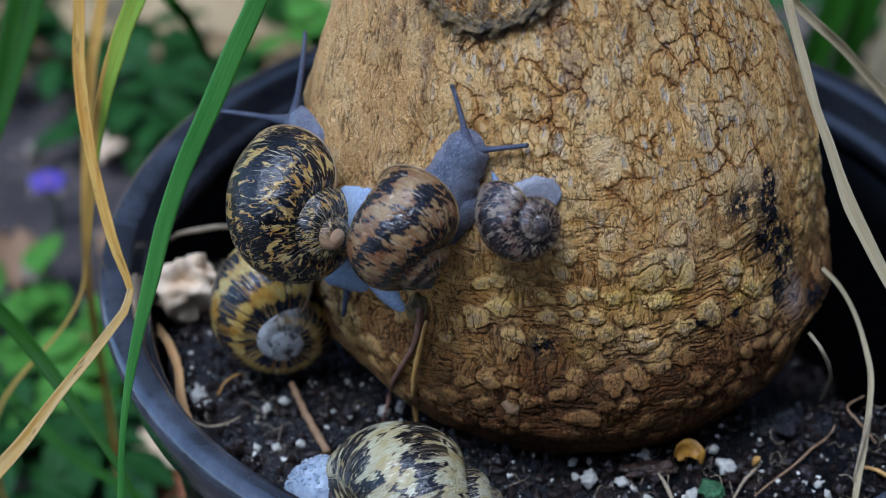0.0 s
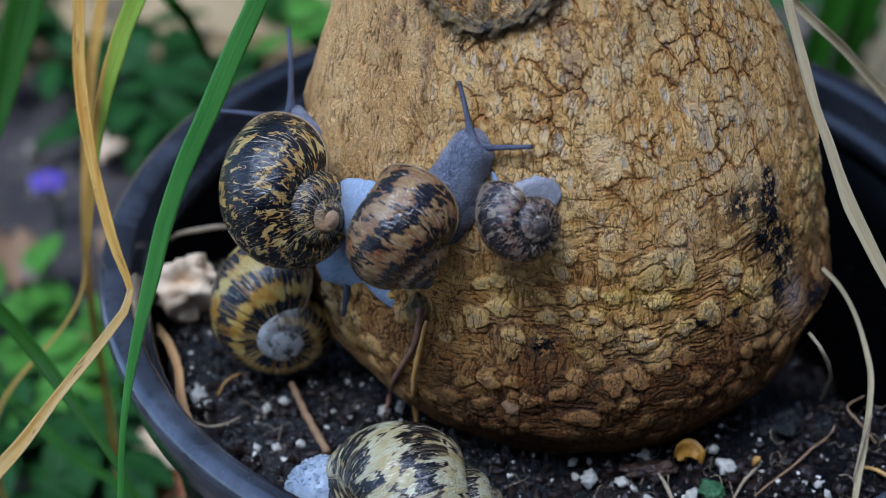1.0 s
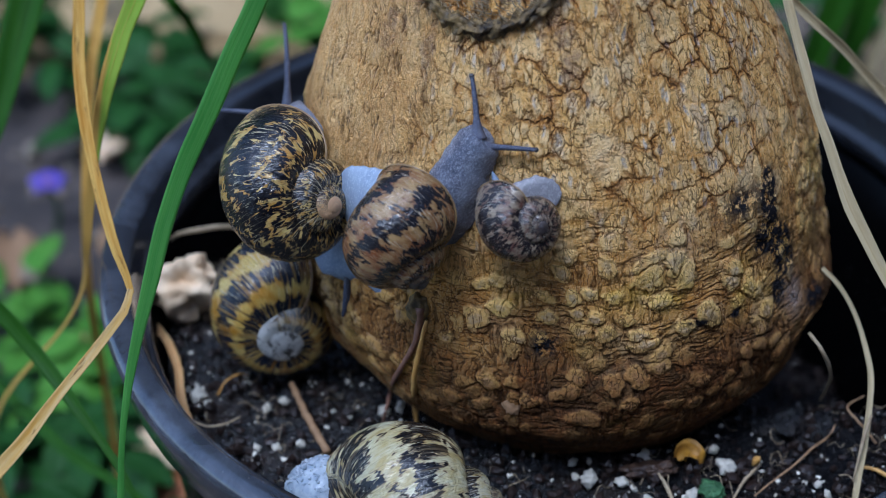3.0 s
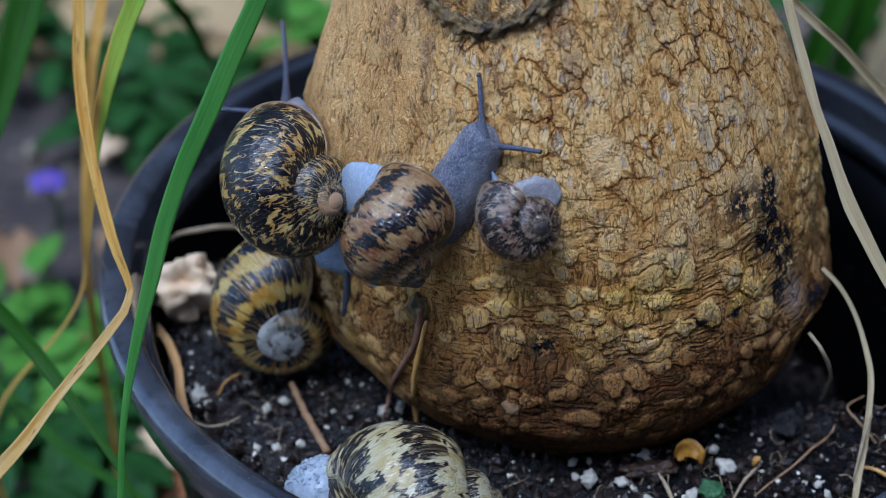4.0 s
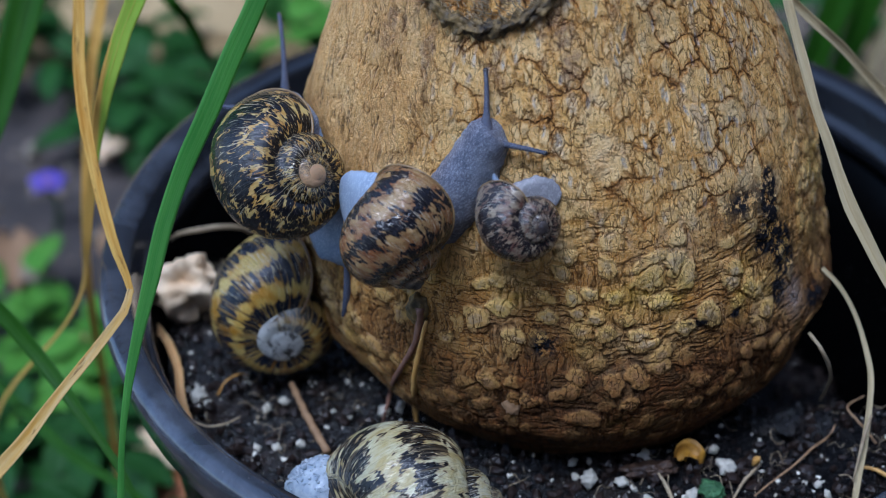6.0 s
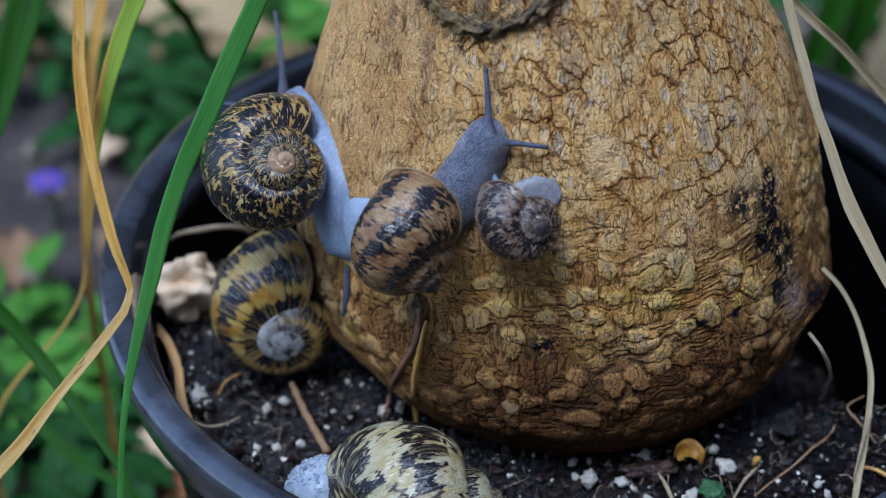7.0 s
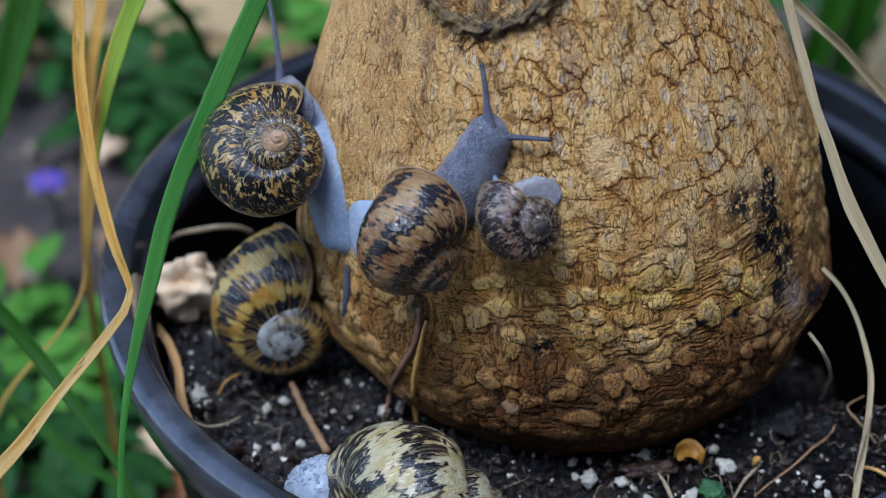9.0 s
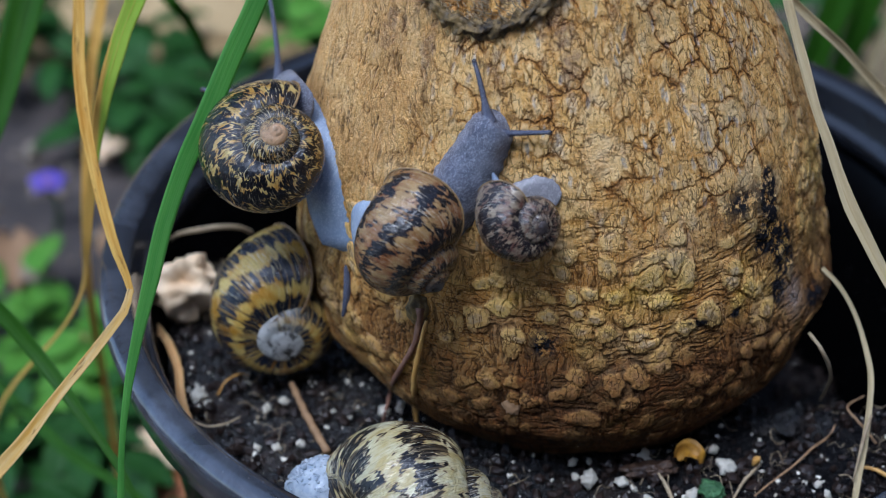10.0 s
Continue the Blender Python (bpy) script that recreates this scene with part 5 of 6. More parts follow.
    grass_plant([(0.148, 0.255, 0.150, 0.0060), (0.143, 0.250, 0.125, 0.0055), (0.137, 0.250, 0.095, 0.0046), (0.133, 0.252, 0.060, 0.0036), (0.131, 0.255, -0.010, 0.0025)], GREEN_DEEP, view, 0.4, "broad dark green blade of grass", group)
    grass_plant([(0.176, 0.300, 0.120, 0.0020), (0.168, 0.296, 0.095, 0.0022), (0.160, 0.294, 0.065, 0.0022), (0.152, 0.296, 0.030, 0.0020), (0.148, 0.300, -0.010, 0.0015)], STRAW, view, 0.7, "pale dry straw blade standing behind the pot", "straws by the pot", "straw", "straw")
    grass_plant([(-0.1295, 0.1096, 0.2144, 0.0016), (-0.1302, 0.0979, 0.2074, 0.0017), (-0.1313, 0.0853, 0.1993, 0.0017), (-0.1317, 0.0736, 0.1890, 0.0015), (-0.1321, 0.0598, 0.1743, 0.0013), (-0.1421, 0.0798, 0.0600, 0.0012), (-0.1441, 0.0848, -0.0100, 0.0010)], DRY, view, 0.4, "withered orange-brown blade of grass", group)
    bundle = tagged(new("straw"), "frayed tan straw curving down into the soil", "straw", "straws by the pot")
    ribbon("strand", [(0.0627, -0.0287, 0.2115, 0.0005), (0.0656, -0.0321, 0.2099, 0.0005), (0.0692, -0.0375, 0.2057, 0.0005), (0.0714, -0.0437, 0.2005, 0.0006), (0.0723, -0.0490, 0.1965, 0.0007), (0.0716, -0.0551, 0.1914, 0.0007), (0.0701, -0.0611, 0.1864, 0.0008), (0.0683, -0.0671, 0.1814, 0.0008), (0.0666, -0.0731, 0.1765, 0.0007)], STRAW, view, 0.7, parent=bundle)
    tube("strand", [(0.0711, -0.0593, 0.1927), (0.0695, -0.0621, 0.1891), (0.0682, -0.0653, 0.1850), (0.0669, -0.0684, 0.1809)], [0.0003, 0.0005, 0.0004, 0.0002], ROOT_PALE, bundle, n=20, sides=6)


def grass_plant(pts, material, facing, fold, label, group, kind="grass_blade", category="grass"):
    """One blade with its midrib."""
    root = tagged(new(kind), label, category, group)
    ribbon("leaf_blade", pts, material, facing, fold, parent=root)
    f = Vector(facing).normalized() * (fold * 0.5 * float(np.mean([p[3] for p in pts])) - 0.00006)
    tube("midrib", [tuple(Vector(p[:3]) - f) for p in pts], [0.00008 if max(q[3] for q in pts) < 0.003 else 0.00014], material, root, n=110, sides=6)
    return root


def build_soil_things():
    def stick(name, pts, radii, mat, label, n=36, rough=0.4):
        tagged(tube(name, pts, radii, mat, None, "", n, 9, rough), label, name.replace("_", " "))
    stick("root_piece", [(0.0665, -0.0492, 0.1800), (0.0651, -0.0513, 0.1790), (0.0644, -0.0508, 0.1770), (0.0609, -0.0538, 0.1770), (0.0568, -0.0582, 0.1770), (0.0536, -0.0613, 0.1770), (0.0498, -0.0646, 0.1770), (0.0444, -0.0697, 0.1770)], [0.0002, 0.0003, 0.0002], TWIG, "thin crooked olive-brown root on the soil")
    stick("root_piece", [(0.0475, -0.0585, 0.1760), (0.0451, -0.0614, 0.1760), (0.0432, -0.0636, 0.1760), (0.0409, -0.0676, 0.1760), (0.0397, -0.0698, 0.1760)], [0.0004, 0.0004, 0.0003], ROOT_PALE, "short pale root on the soil")
    stick("root_piece", [(0.0748, -0.0411, 0.1820), (0.0702, -0.0444, 0.1810), (0.0721, -0.0479, 0.1800), (0.0744, -0.0497, 0.1780), (0.0764, -0.0515, 0.1760)], [0.0002, 0.0003, 0.0003], TWIG, "kinked tan root by the straw")
    stick("root_piece", [(0.0714, -0.0592, 0.1760), (0.0745, -0.0603, 0.1760), (0.0778, -0.0636, 0.1760)], [0.0004, 0.0005, 0.0004], ROOT_TAN, "curved orange-tan root on the soil")
    stick("root_piece", [(0.0227, -0.0644, 0.1790), (0.0240, -0.0665, 0.1780), (0.0254, -0.0709, 0.1770)], [0.0003, 0.0005, 0.0005], ROOT_PALE, "short pale yellow stalk on the soil")
    stick("root_piece", [(-0.0831, -0.0346, 0.1760), (-0.0810, -0.0327, 0.1790), (-0.0777, -0.0300, 0.1790), (-0.0761, -0.0273, 0.1760)], [0.0003, 0.0003, 0.0002], ROOT_TAN, "hair-thin curled root on the soil")
    stick("root_piece", [(-0.0879, -0.0458, 0.1780), (-0.0836, -0.0477, 0.1780), (-0.0796, -0.0467, 0.1780), (-0.0764, -0.0444, 0.1780)], [0.0003, 0.0003, 0.0002], ROOT_PALE, "hair-thin curled root on the soil")
    stick("twig", [(-0.0645, -0.0348, 0.1800), (-0.0597, -0.0469, 0.1800), (-0.0544, -0.0577, 0.1790)], [0.0008, 0.0010, 0.0010], TWIG, "brown twig stuck in the soil")
    stick("twig", [(-0.0177, -0.0509, 0.1790), (-0.0117, -0.0513, 0.1800), (-0.0056, -0.0502, 0.1800)], [0.0002, 0.0003, 0.0002], TWIG, "thin short twig on the soil")
    stick("stalk", [(-0.1056, 0.0250, 0.1760), (-0.1011, 0.0184, 0.1840), (-0.0962, 0.0137, 0.1900), (-0.0877, 0.0133, 0.1920), (-0.0822, 0.0162, 0.1900), (-0.0789, 0.0190, 0.1860)], [0.0005, 0.0006, 0.0007, 0.0006], ROOT_PALE, "pale dry stem arching over the soil")
    tagged(ribbon("dry_leaf_strip", [(*p, 0.0011) for p in [(-0.1028, -0.0092, 0.1780), (-0.0998, -0.0133, 0.1780), (-0.0960, -0.0210, 0.1790), (-0.0934, -0.0285, 0.1790), (-0.0920, -0.0358, 0.1790), (-0.0907, -0.0408, 0.1780), (-0.0891, -0.0447, 0.1770)]], LEAF_ORANGE, (0.3, -0.6, 0.7), 0.9), "orange-tan curled strip of dry leaf on the soil", "leaf")
    ob = new("bark_chunk", lump("bark_chunk", (0.0080, 0.0060, 0.0108), CHUNK, 6, 0.50, 4, 1.7))
    ob.matrix_world = Matrix.Translation((-0.0939, 0.0003, 0.1810)) @ pose(0, 0, 0, 10, -12, 20)
    tagged(ob, "pale fibrous lump of wood on the soil", "wood")
    tagged(ribbon("dead_leaf", [(*p, w) for p, w in zip([(0.0277, -0.0576, 0.1770), (0.0290, -0.0576, 0.1790), (0.0307, -0.0585, 0.1805), (0.0325, -0.0595, 0.1800), (0.0333, -0.0595, 0.1770)], (0.0008, 0.0020, 0.0024, 0.0016, 0.0005))], LEAF_YELLOW, (0.4, -0.5, 0.75), 1.1), "curled yellow-brown dead leaf on the soil", "leaf")
    for place, size, seed, turn, mat, name, label in (((0.0215, -0.0606, 0.1765), (0.0062, 0.0022, 0.0014), 31, 10, TWIG_WET, "bark_chip", "dark wet strip of bark on the soil"),
                                                      ((0.0570, -0.0425, 0.1745), (0.0050, 0.0042, 0.0036), 33, 40, SOIL, "soil_clod", "dark moist clod of potting soil"),
                                                      ((0.0655, -0.0440, 0.1740), (0.0042, 0.0036, 0.0030), 37, 80, SOIL, "soil_clod", "dark moist clod of potting soil"),
                                                      ((0.0490, -0.0440, 0.1740), (0.0034, 0.0030, 0.0026), 41, 15, SOIL, "soil_clod", "dark moist clod of potting soil")):
        ob = new(name, lump(name, size, mat, seed, 0.5, 4, 1.9))
        ob.matrix_world = Matrix.Translation(place) @ pose(0, 0, 0, 0, 0, turn)
        tagged(ob, label, name.replace("_", " "))
    ob = new("moss", lump("moss", (0.0030, 0.0024, 0.0016), MOSS, 9, 0.5, 4, 2.2))
    ob.matrix_world = Matrix.Translation((0.0349, -0.0669, 0.1760))
    tagged(ob, "small tuft of green moss on the soil", "moss")
    ob = new("seed_husk", lump("seed_husk", (0.0009, 0.0009, 0.0021), ROOT_TAN, 2, 0.2, 3))
    ob.matrix_world = Matrix.Translation((0.0462, -0.0595, 0.1780)) @ pose(0, 0, 0, 20, 8, 0)
    tagged(ob, "tan seed husk standing on the soil", "husk")
    shapes = [lump("perlite_grain", (1, random.uniform(0.7, 1), random.uniform(0.6, 0.85)), PERLITE, 20 + k, 0.55, 3, 1.5) for k in range(7)]
    rng = random.Random(9)
    for k, (x, y, r) in enumerate([(-0.0877, -0.0345, 0.0020), (-0.0852, -0.0369, 0.0011), (-0.0767, -0.0263, 0.0009), (-0.0763, -0.0293, 0.0011), (-0.0907, -0.0316, 0.0008), (-0.0706, -0.0388, 0.0013), (-0.0666, -0.0361, 0.0014), (-0.0378, -0.0384, 0.0017), (-0.0417, -0.0400, 0.0017), (0.0034, -0.0571, 0.0012), (0.0073, -0.0569, 0.0009), (0.0037, -0.0621, 0.0012), (0.0068, -0.0627, 0.0020), (0.0144, -0.0638, 0.0016), (0.0202, -0.0563, 0.0017), (0.0210, -0.0539, 0.0011), (0.0375, -0.0529, 0.0013), (0.0396, -0.0588, 0.0021), (0.0171, -0.0656, 0.0009), (0.0199, -0.0696, 0.0013), (0.0303, -0.0681, 0.0017), (0.0320, -0.0663, 0.0009), (0.0572, -0.0640, 0.0008), (0.0604, -0.0643, 0.0011), (0.0617, -0.0681, 0.0014), (-0.0230, -0.0378, 0.0009), (-0.0502, -0.0414, 0.0008), (-0.0542, -0.0396, 0.0008), (-0.0670, -0.0522, 0.0011), (-0.0614, -0.0510, 0.0012), (-0.0717, -0.0525, 0.0011), (-0.0144, -0.0560, 0.0009)]):
        ob = new("perlite_grain", shapes[k % 7])
        ob.matrix_world = pose(x, y, SOIL_Z + 0.35 * r, rng.uniform(0, 360), rng.uniform(0, 360), rng.uniform(0, 360)) @ Matrix.Scale(r, 4)
        tagged(ob, "white porous grain of perlite on the soil", "perlite", "perlite grains")


build_ground()
build_unseen_walls()
build_board()
build_litter()
build_weeds()
build_flower()
build_dry_leaves()
build_pot()
build_soil()
build_root_fibres()
build_plant()
climber, climber_shell, climber_foot, climber_tail, climber_head, climber_stalk, climber_side_stalk = build_climbing_snail()
reacher, reacher_shell, reacher_head, reacher_tail, reacher_stalk, reacher_side_stalk = build_reaching_snail()
build_still_snails()
build_grass()
build_soil_things()


def motions():
    walk(climber, [(0, pose(-0.0508, -0.0325, 0.2381)),
    (0.5, pose(-0.0513, -0.0316, 0.2378)),
    (1, pose(-0.0519, -0.0306, 0.2375)),
    (1.5, pose(-0.0520, -0.0304, 0.2377)),
    (2, pose(-0.0521, -0.0303, 0.2380)),
    (2.5, pose(-0.0522, -0.0301, 0.2382)),
    (3.2, pose(-0.0526, -0.0293, 0.2385)),
    (4, pose(-0.0532, -0.0281, 0.2386)),
    (4.5, pose(-0.0536, -0.0274, 0.2387)),
    (5, pose(-0.0539, -0.0268, 0.2388)),
    (5.5, pose(-0.0542, -0.0261, 0.2388)),
    (5.8, pose(-0.0544, -0.0256, 0.2387)),
    (6.2, pose(-0.0546, -0.0251, 0.2387)),
    (6.7, pose(-0.0550, -0.0245, 0.2386)),
    (7, pose(-0.0551, -0.0240, 0.2386)),
    (7.5, pose(-0.0554, -0.0237, 0.2390)),
    (8, pose(-0.0556, -0.0230, 0.2392)),
    (8.5, pose(-0.0558, -0.0223, 0.2393)),
    (9, pose(-0.0559, -0.0221, 0.2396)),
    (9.5, pose(-0.0561, -0.0215, 0.2396)),
    (10, pose(-0.0562, -0.0213, 0.2400))])
    walk(climber_shell, [(0, turned((-0.0092, -0.0090, -0.0019), (0.620, -0.760, 0.194), (0.092, 0.317, 0.944))),
    (0.5, turned((-0.0094, -0.0088, -0.0006), (0.631, -0.744, 0.220), (0.065, 0.333, 0.941))),
    (1, turned((-0.0096, -0.0085, 0.0006), (0.641, -0.728, 0.245), (0.039, 0.350, 0.936))),
    (1.5, turned((-0.0095, -0.0088, 0.0011), (0.650, -0.710, 0.270), (0.013, 0.366, 0.931))),
    (2, turned((-0.0093, -0.0091, 0.0015), (0.658, -0.692, 0.295), (-0.012, 0.382, 0.924))),
    (2.5, turned((-0.0091, -0.0094, 0.0019), (0.660, -0.688, 0.303), (-0.019, 0.388, 0.921))),
    (3.2, turned((-0.0084, -0.0100, 0.0020), (0.661, -0.681, 0.315), (-0.028, 0.398, 0.917))),
    (4, turned((-0.0077, -0.0109, 0.0023), (0.663, -0.673, 0.329), (-0.038, 0.408, 0.912))),
    (4.5, turned((-0.0074, -0.0112, 0.0028), (0.652, -0.662, 0.369), (-0.073, 0.430, 0.900))),
    (5, turned((-0.0075, -0.0110, 0.0030), (0.641, -0.650, 0.408), (-0.107, 0.451, 0.886))),
    (5.5, turned((-0.0077, -0.0108, 0.0033), (0.628, -0.637, 0.447), (-0.141, 0.472, 0.870))),
    (5.8, turned((-0.0080, -0.0105, 0.0037), (0.596, -0.639, 0.487), (-0.114, 0.533, 0.838))),
    (6.2, turned((-0.0091, -0.0092, 0.0032), (0.481, -0.657, 0.581), (-0.019, 0.655, 0.756))),
    (6.7, turned((-0.0107, -0.0071, 0.0012), (0.322, -0.659, 0.680), (0.206, 0.750, 0.629))),
    (7, turned((-0.0108, -0.0070, 0.0014), (0.277, -0.647, 0.710), (0.218, 0.762, 0.609))),
    (7.5, turned((-0.0106, -0.0073, 0.0018), (0.244, -0.622, 0.744), (0.190, 0.783, 0.592))),
    (8, turned((-0.0103, -0.0076, 0.0022), (0.210, -0.596, 0.775), (0.161, 0.803, 0.574))),
    (8.5, turned((-0.0101, -0.0079, 0.0027), (0.198, -0.579, 0.791), (0.143, 0.815, 0.561))),
    (9, turned((-0.0100, -0.0081, 0.0032), (0.185, -0.562, 0.806), (0.126, 0.827, 0.548))),
    (9.5, turned((-0.0096, -0.0089, 0.0037), (0.172, -0.545, 0.821), (0.108, 0.839, 0.534))),
    (10, turned((-0.0095, -0.0089, 0.0037), (0.160, -0.527, 0.835), (0.091, 0.850, 0.519)))])
    walk(climber_foot, [(0, pose(-0.0040, 0.0064, -0.0069)),
    (2.5, pose(-0.0037, 0.0059, -0.0060)),
    (5, pose(-0.0034, 0.0054, -0.0050)),
    (5.6, pose(-0.0033, 0.0050, -0.0046)),
    (6.2, pose(-0.0011, 0.0014, -0.0014)),
    (6.7, pose(0.0006, -0.0008, 0.0006)),
    (8, pose(0.0006, -0.0010, 0.0003)),
    (10, pose(0.0005, -0.0008, -0.0003))])
    walk(climber_tail, [(0, pose(0.0000, 0.0000, 0.0000)),
    (2.5, pose(0.0000, 0.0000, 0.0000)),
    (5, pose(0.0000, 0.0000, 0.0000)),
    (5.7, pose(0.0000, 0.0000, 0.0000)),
    (6.2, pose(-0.0007, 0.0012, 0.0040)),
    (6.7, pose(-0.0012, 0.0019, 0.0074)),
    (8, pose(-0.0012, 0.0019, 0.0074)),
    (10, pose(-0.0012, 0.0019, 0.0074))])
    walk(climber_head, [(0, pose(0.0000, 0.0000, 0.0000)),
    (1, pose(-0.0000, -0.0002, -0.0003)),
    (2.5, pose(0.0011, -0.0062, 0.0032)),
    (4, pose(0.0019, -0.0096, 0.0052)),
    (5.7, pose(0.0026, -0.0114, 0.0060)),
    (6.8, pose(0.0023, -0.0108, 0.0052)),
    (8, pose(0.0025, -0.0107, 0.0062)),
    (10, pose(0.0029, -0.0103, 0.0076))])
    walk(climber_stalk, [(0, turned((-0.0121, 0.0258, 0.0022), (0.112, 0.740, 0.663), (1, 0, 0))),
    (0.5, turned((-0.0121, 0.0263, 0.0021), (0.036, 0.745, 0.666), (1, 0, 0))),
    (1, turned((-0.0120, 0.0260, 0.0025), (-0.043, 0.747, 0.664), (1, 0, 0))),
    (1.5, turned((-0.0122, 0.0264, 0.0022), (-0.064, 0.746, 0.663), (1, 0, 0))),
    (2, turned((-0.0124, 0.0267, 0.0019), (-0.085, 0.745, 0.661), (1, 0, 0))),
    (2.5, turned((-0.0126, 0.0271, 0.0017), (-0.044, 0.749, 0.662), (1, 0, 0))),
    (3.2, turned((-0.0123, 0.0271, 0.0016), (-0.052, 0.748, 0.662), (1, 0, 0))),
    (4, turned((-0.0120, 0.0270, 0.0015), (-0.062, 0.746, 0.663), (1, 0, 0))),
    (4.5, turned((-0.0119, 0.0270, 0.0015), (-0.068, 0.745, 0.663), (1, 0, 0))),
    (5, turned((-0.0115, 0.0275, 0.0014), (-0.068, 0.750, 0.658), (1, 0, 0))),
    (5.5, turned((-0.0112, 0.0281, 0.0014), (-0.067, 0.755, 0.653), (1, 0, 0))),
    (5.8, turned((-0.0112, 0.0281, 0.0013), (-0.083, 0.755, 0.651), (1, 0, 0))),
    (6.2, turned((-0.0111, 0.0276, 0.0016), (-0.105, 0.754, 0.648), (1, 0, 0))),
    (6.7, turned((-0.0110, 0.0267, 0.0021), (-0.133, 0.753, 0.644), (1, 0, 0))),
    (7, turned((-0.0109, 0.0259, 0.0026), (-0.122, 0.755, 0.644), (1, 0, 0))),
    (7.5, turned((-0.0108, 0.0254, 0.0028), (-0.078, 0.761, 0.644), (1, 0, 0))),
    (8, turned((-0.0107, 0.0246, 0.0034), (-0.104, 0.756, 0.646), (1, 0, 0))),
    (8.5, turned((-0.0105, 0.0234, 0.0045), (-0.129, 0.752, 0.647), (1, 0, 0))),
    (9, turned((-0.0106, 0.0240, 0.0044), (-0.153, 0.746, 0.648), (1, 0, 0))),
    (9.5, turned((-0.0107, 0.0245, 0.0044), (-0.144, 0.748, 0.649), (1, 0, 0))),
    (10, turned((-0.0108, 0.0250, 0.0043), (-0.134, 0.749, 0.649), (1, 0, 0)))])
    walk(climber_side_stalk, [(0, turned((-0.0147, 0.0258, 0.0007), (-0.963, 0.269, -0.015), (1, 0, 0))),
    (0.5, turned((-0.0144, 0.0246, 0.0017), (-0.965, 0.258, -0.033), (1, 0, 0))),
    (1, turned((-0.0142, 0.0238, 0.0023), (-0.968, 0.247, -0.051), (1, 0, 0))),
    (1.5, turned((-0.0143, 0.0237, 0.0022), (-0.967, 0.247, -0.055), (1, 0, 0))),
    (2, turned((-0.0144, 0.0236, 0.0021), (-0.967, 0.247, -0.059), (1, 0, 0))),
    (2.5, turned((-0.0146, 0.0239, 0.0017), (-0.967, 0.246, -0.063), (1, 0, 0))),
    (3.2, turned((-0.0144, 0.0237, 0.0013), (-0.968, 0.243, -0.070), (1, 0, 0))),
    (4, turned((-0.0141, 0.0226, 0.0015), (-0.968, 0.239, -0.079), (1, 0, 0))),
    (4.5, turned((-0.0140, 0.0224, 0.0012), (-0.968, 0.237, -0.085), (1, 0, 0))),
    (5, turned((-0.0140, 0.0223, 0.0011), (-0.968, 0.233, -0.096), (1, 0, 0))),
    (5.5, turned((-0.0141, 0.0222, 0.0010), (-0.967, 0.229, -0.108), (1, 0, 0))),
    (5.8, turned((-0.0140, 0.0217, 0.0012), (-0.966, 0.235, -0.104), (1, 0, 0))),
    (6.2, turned((-0.0138, 0.0213, 0.0015), (-0.965, 0.243, -0.099), (1, 0, 0))),
    (6.7, turned((-0.0136, 0.0212, 0.0014), (-0.963, 0.254, -0.093), (1, 0, 0))),
    (7, turned((-0.0136, 0.0212, 0.0014), (-0.962, 0.256, -0.090), (1, 0, 0))),
    (7.5, turned((-0.0136, 0.0215, 0.0011), (-0.962, 0.257, -0.086), (1, 0, 0))),
    (8, turned((-0.0136, 0.0219, 0.0007), (-0.963, 0.258, -0.082), (1, 0, 0))),
    (8.5, turned((-0.0137, 0.0220, 0.0008), (-0.963, 0.259, -0.078), (1, 0, 0))),
    (9, turned((-0.0137, 0.0224, 0.0006), (-0.963, 0.260, -0.074), (1, 0, 0))),
    (9.5, turned((-0.0137, 0.0220, 0.0010), (-0.963, 0.261, -0.070), (1, 0, 0))),
    (10, turned((-0.0137, 0.0212, 0.0016), (-0.963, 0.263, -0.066), (1, 0, 0)))])
    walk(reacher, [(0, pose(-0.0254, -0.0500, 0.2520)),
    (0.5, pose(-0.0254, -0.0500, 0.2520)),
    (1, pose(-0.0254, -0.0500, 0.2520)),
    (1.5, pose(-0.0254, -0.0500, 0.2520)),
    (2, pose(-0.0254, -0.0500, 0.2520)),
    (2.5, pose(-0.0254, -0.0500, 0.2520)),
    (3.2, pose(-0.0254, -0.0499, 0.2520)),
    (4, pose(-0.0255, -0.0499, 0.2521)),
    (4.5, pose(-0.0255, -0.0499, 0.2521)),
    (5, pose(-0.0256, -0.0499, 0.2521)),
    (5.5, pose(-0.0256, -0.0498, 0.2521)),
    (5.8, pose(-0.0256, -0.0498, 0.2522)),
    (6.2, pose(-0.0256, -0.0499, 0.2521)),
    (6.7, pose(-0.0255, -0.0499, 0.2521)),
    (7, pose(-0.0255, -0.0499, 0.2521)),
    (7.5, pose(-0.0254, -0.0499, 0.2520)),
    (8, pose(-0.0254, -0.0500, 0.2520)),
    (8.5, pose(-0.0254, -0.0499, 0.2520)),
    (9, pose(-0.0254, -0.0499, 0.2521)),
    (9.5, pose(-0.0254, -0.0499, 0.2521)),
    (10, pose(-0.0254, -0.0498, 0.2522))])
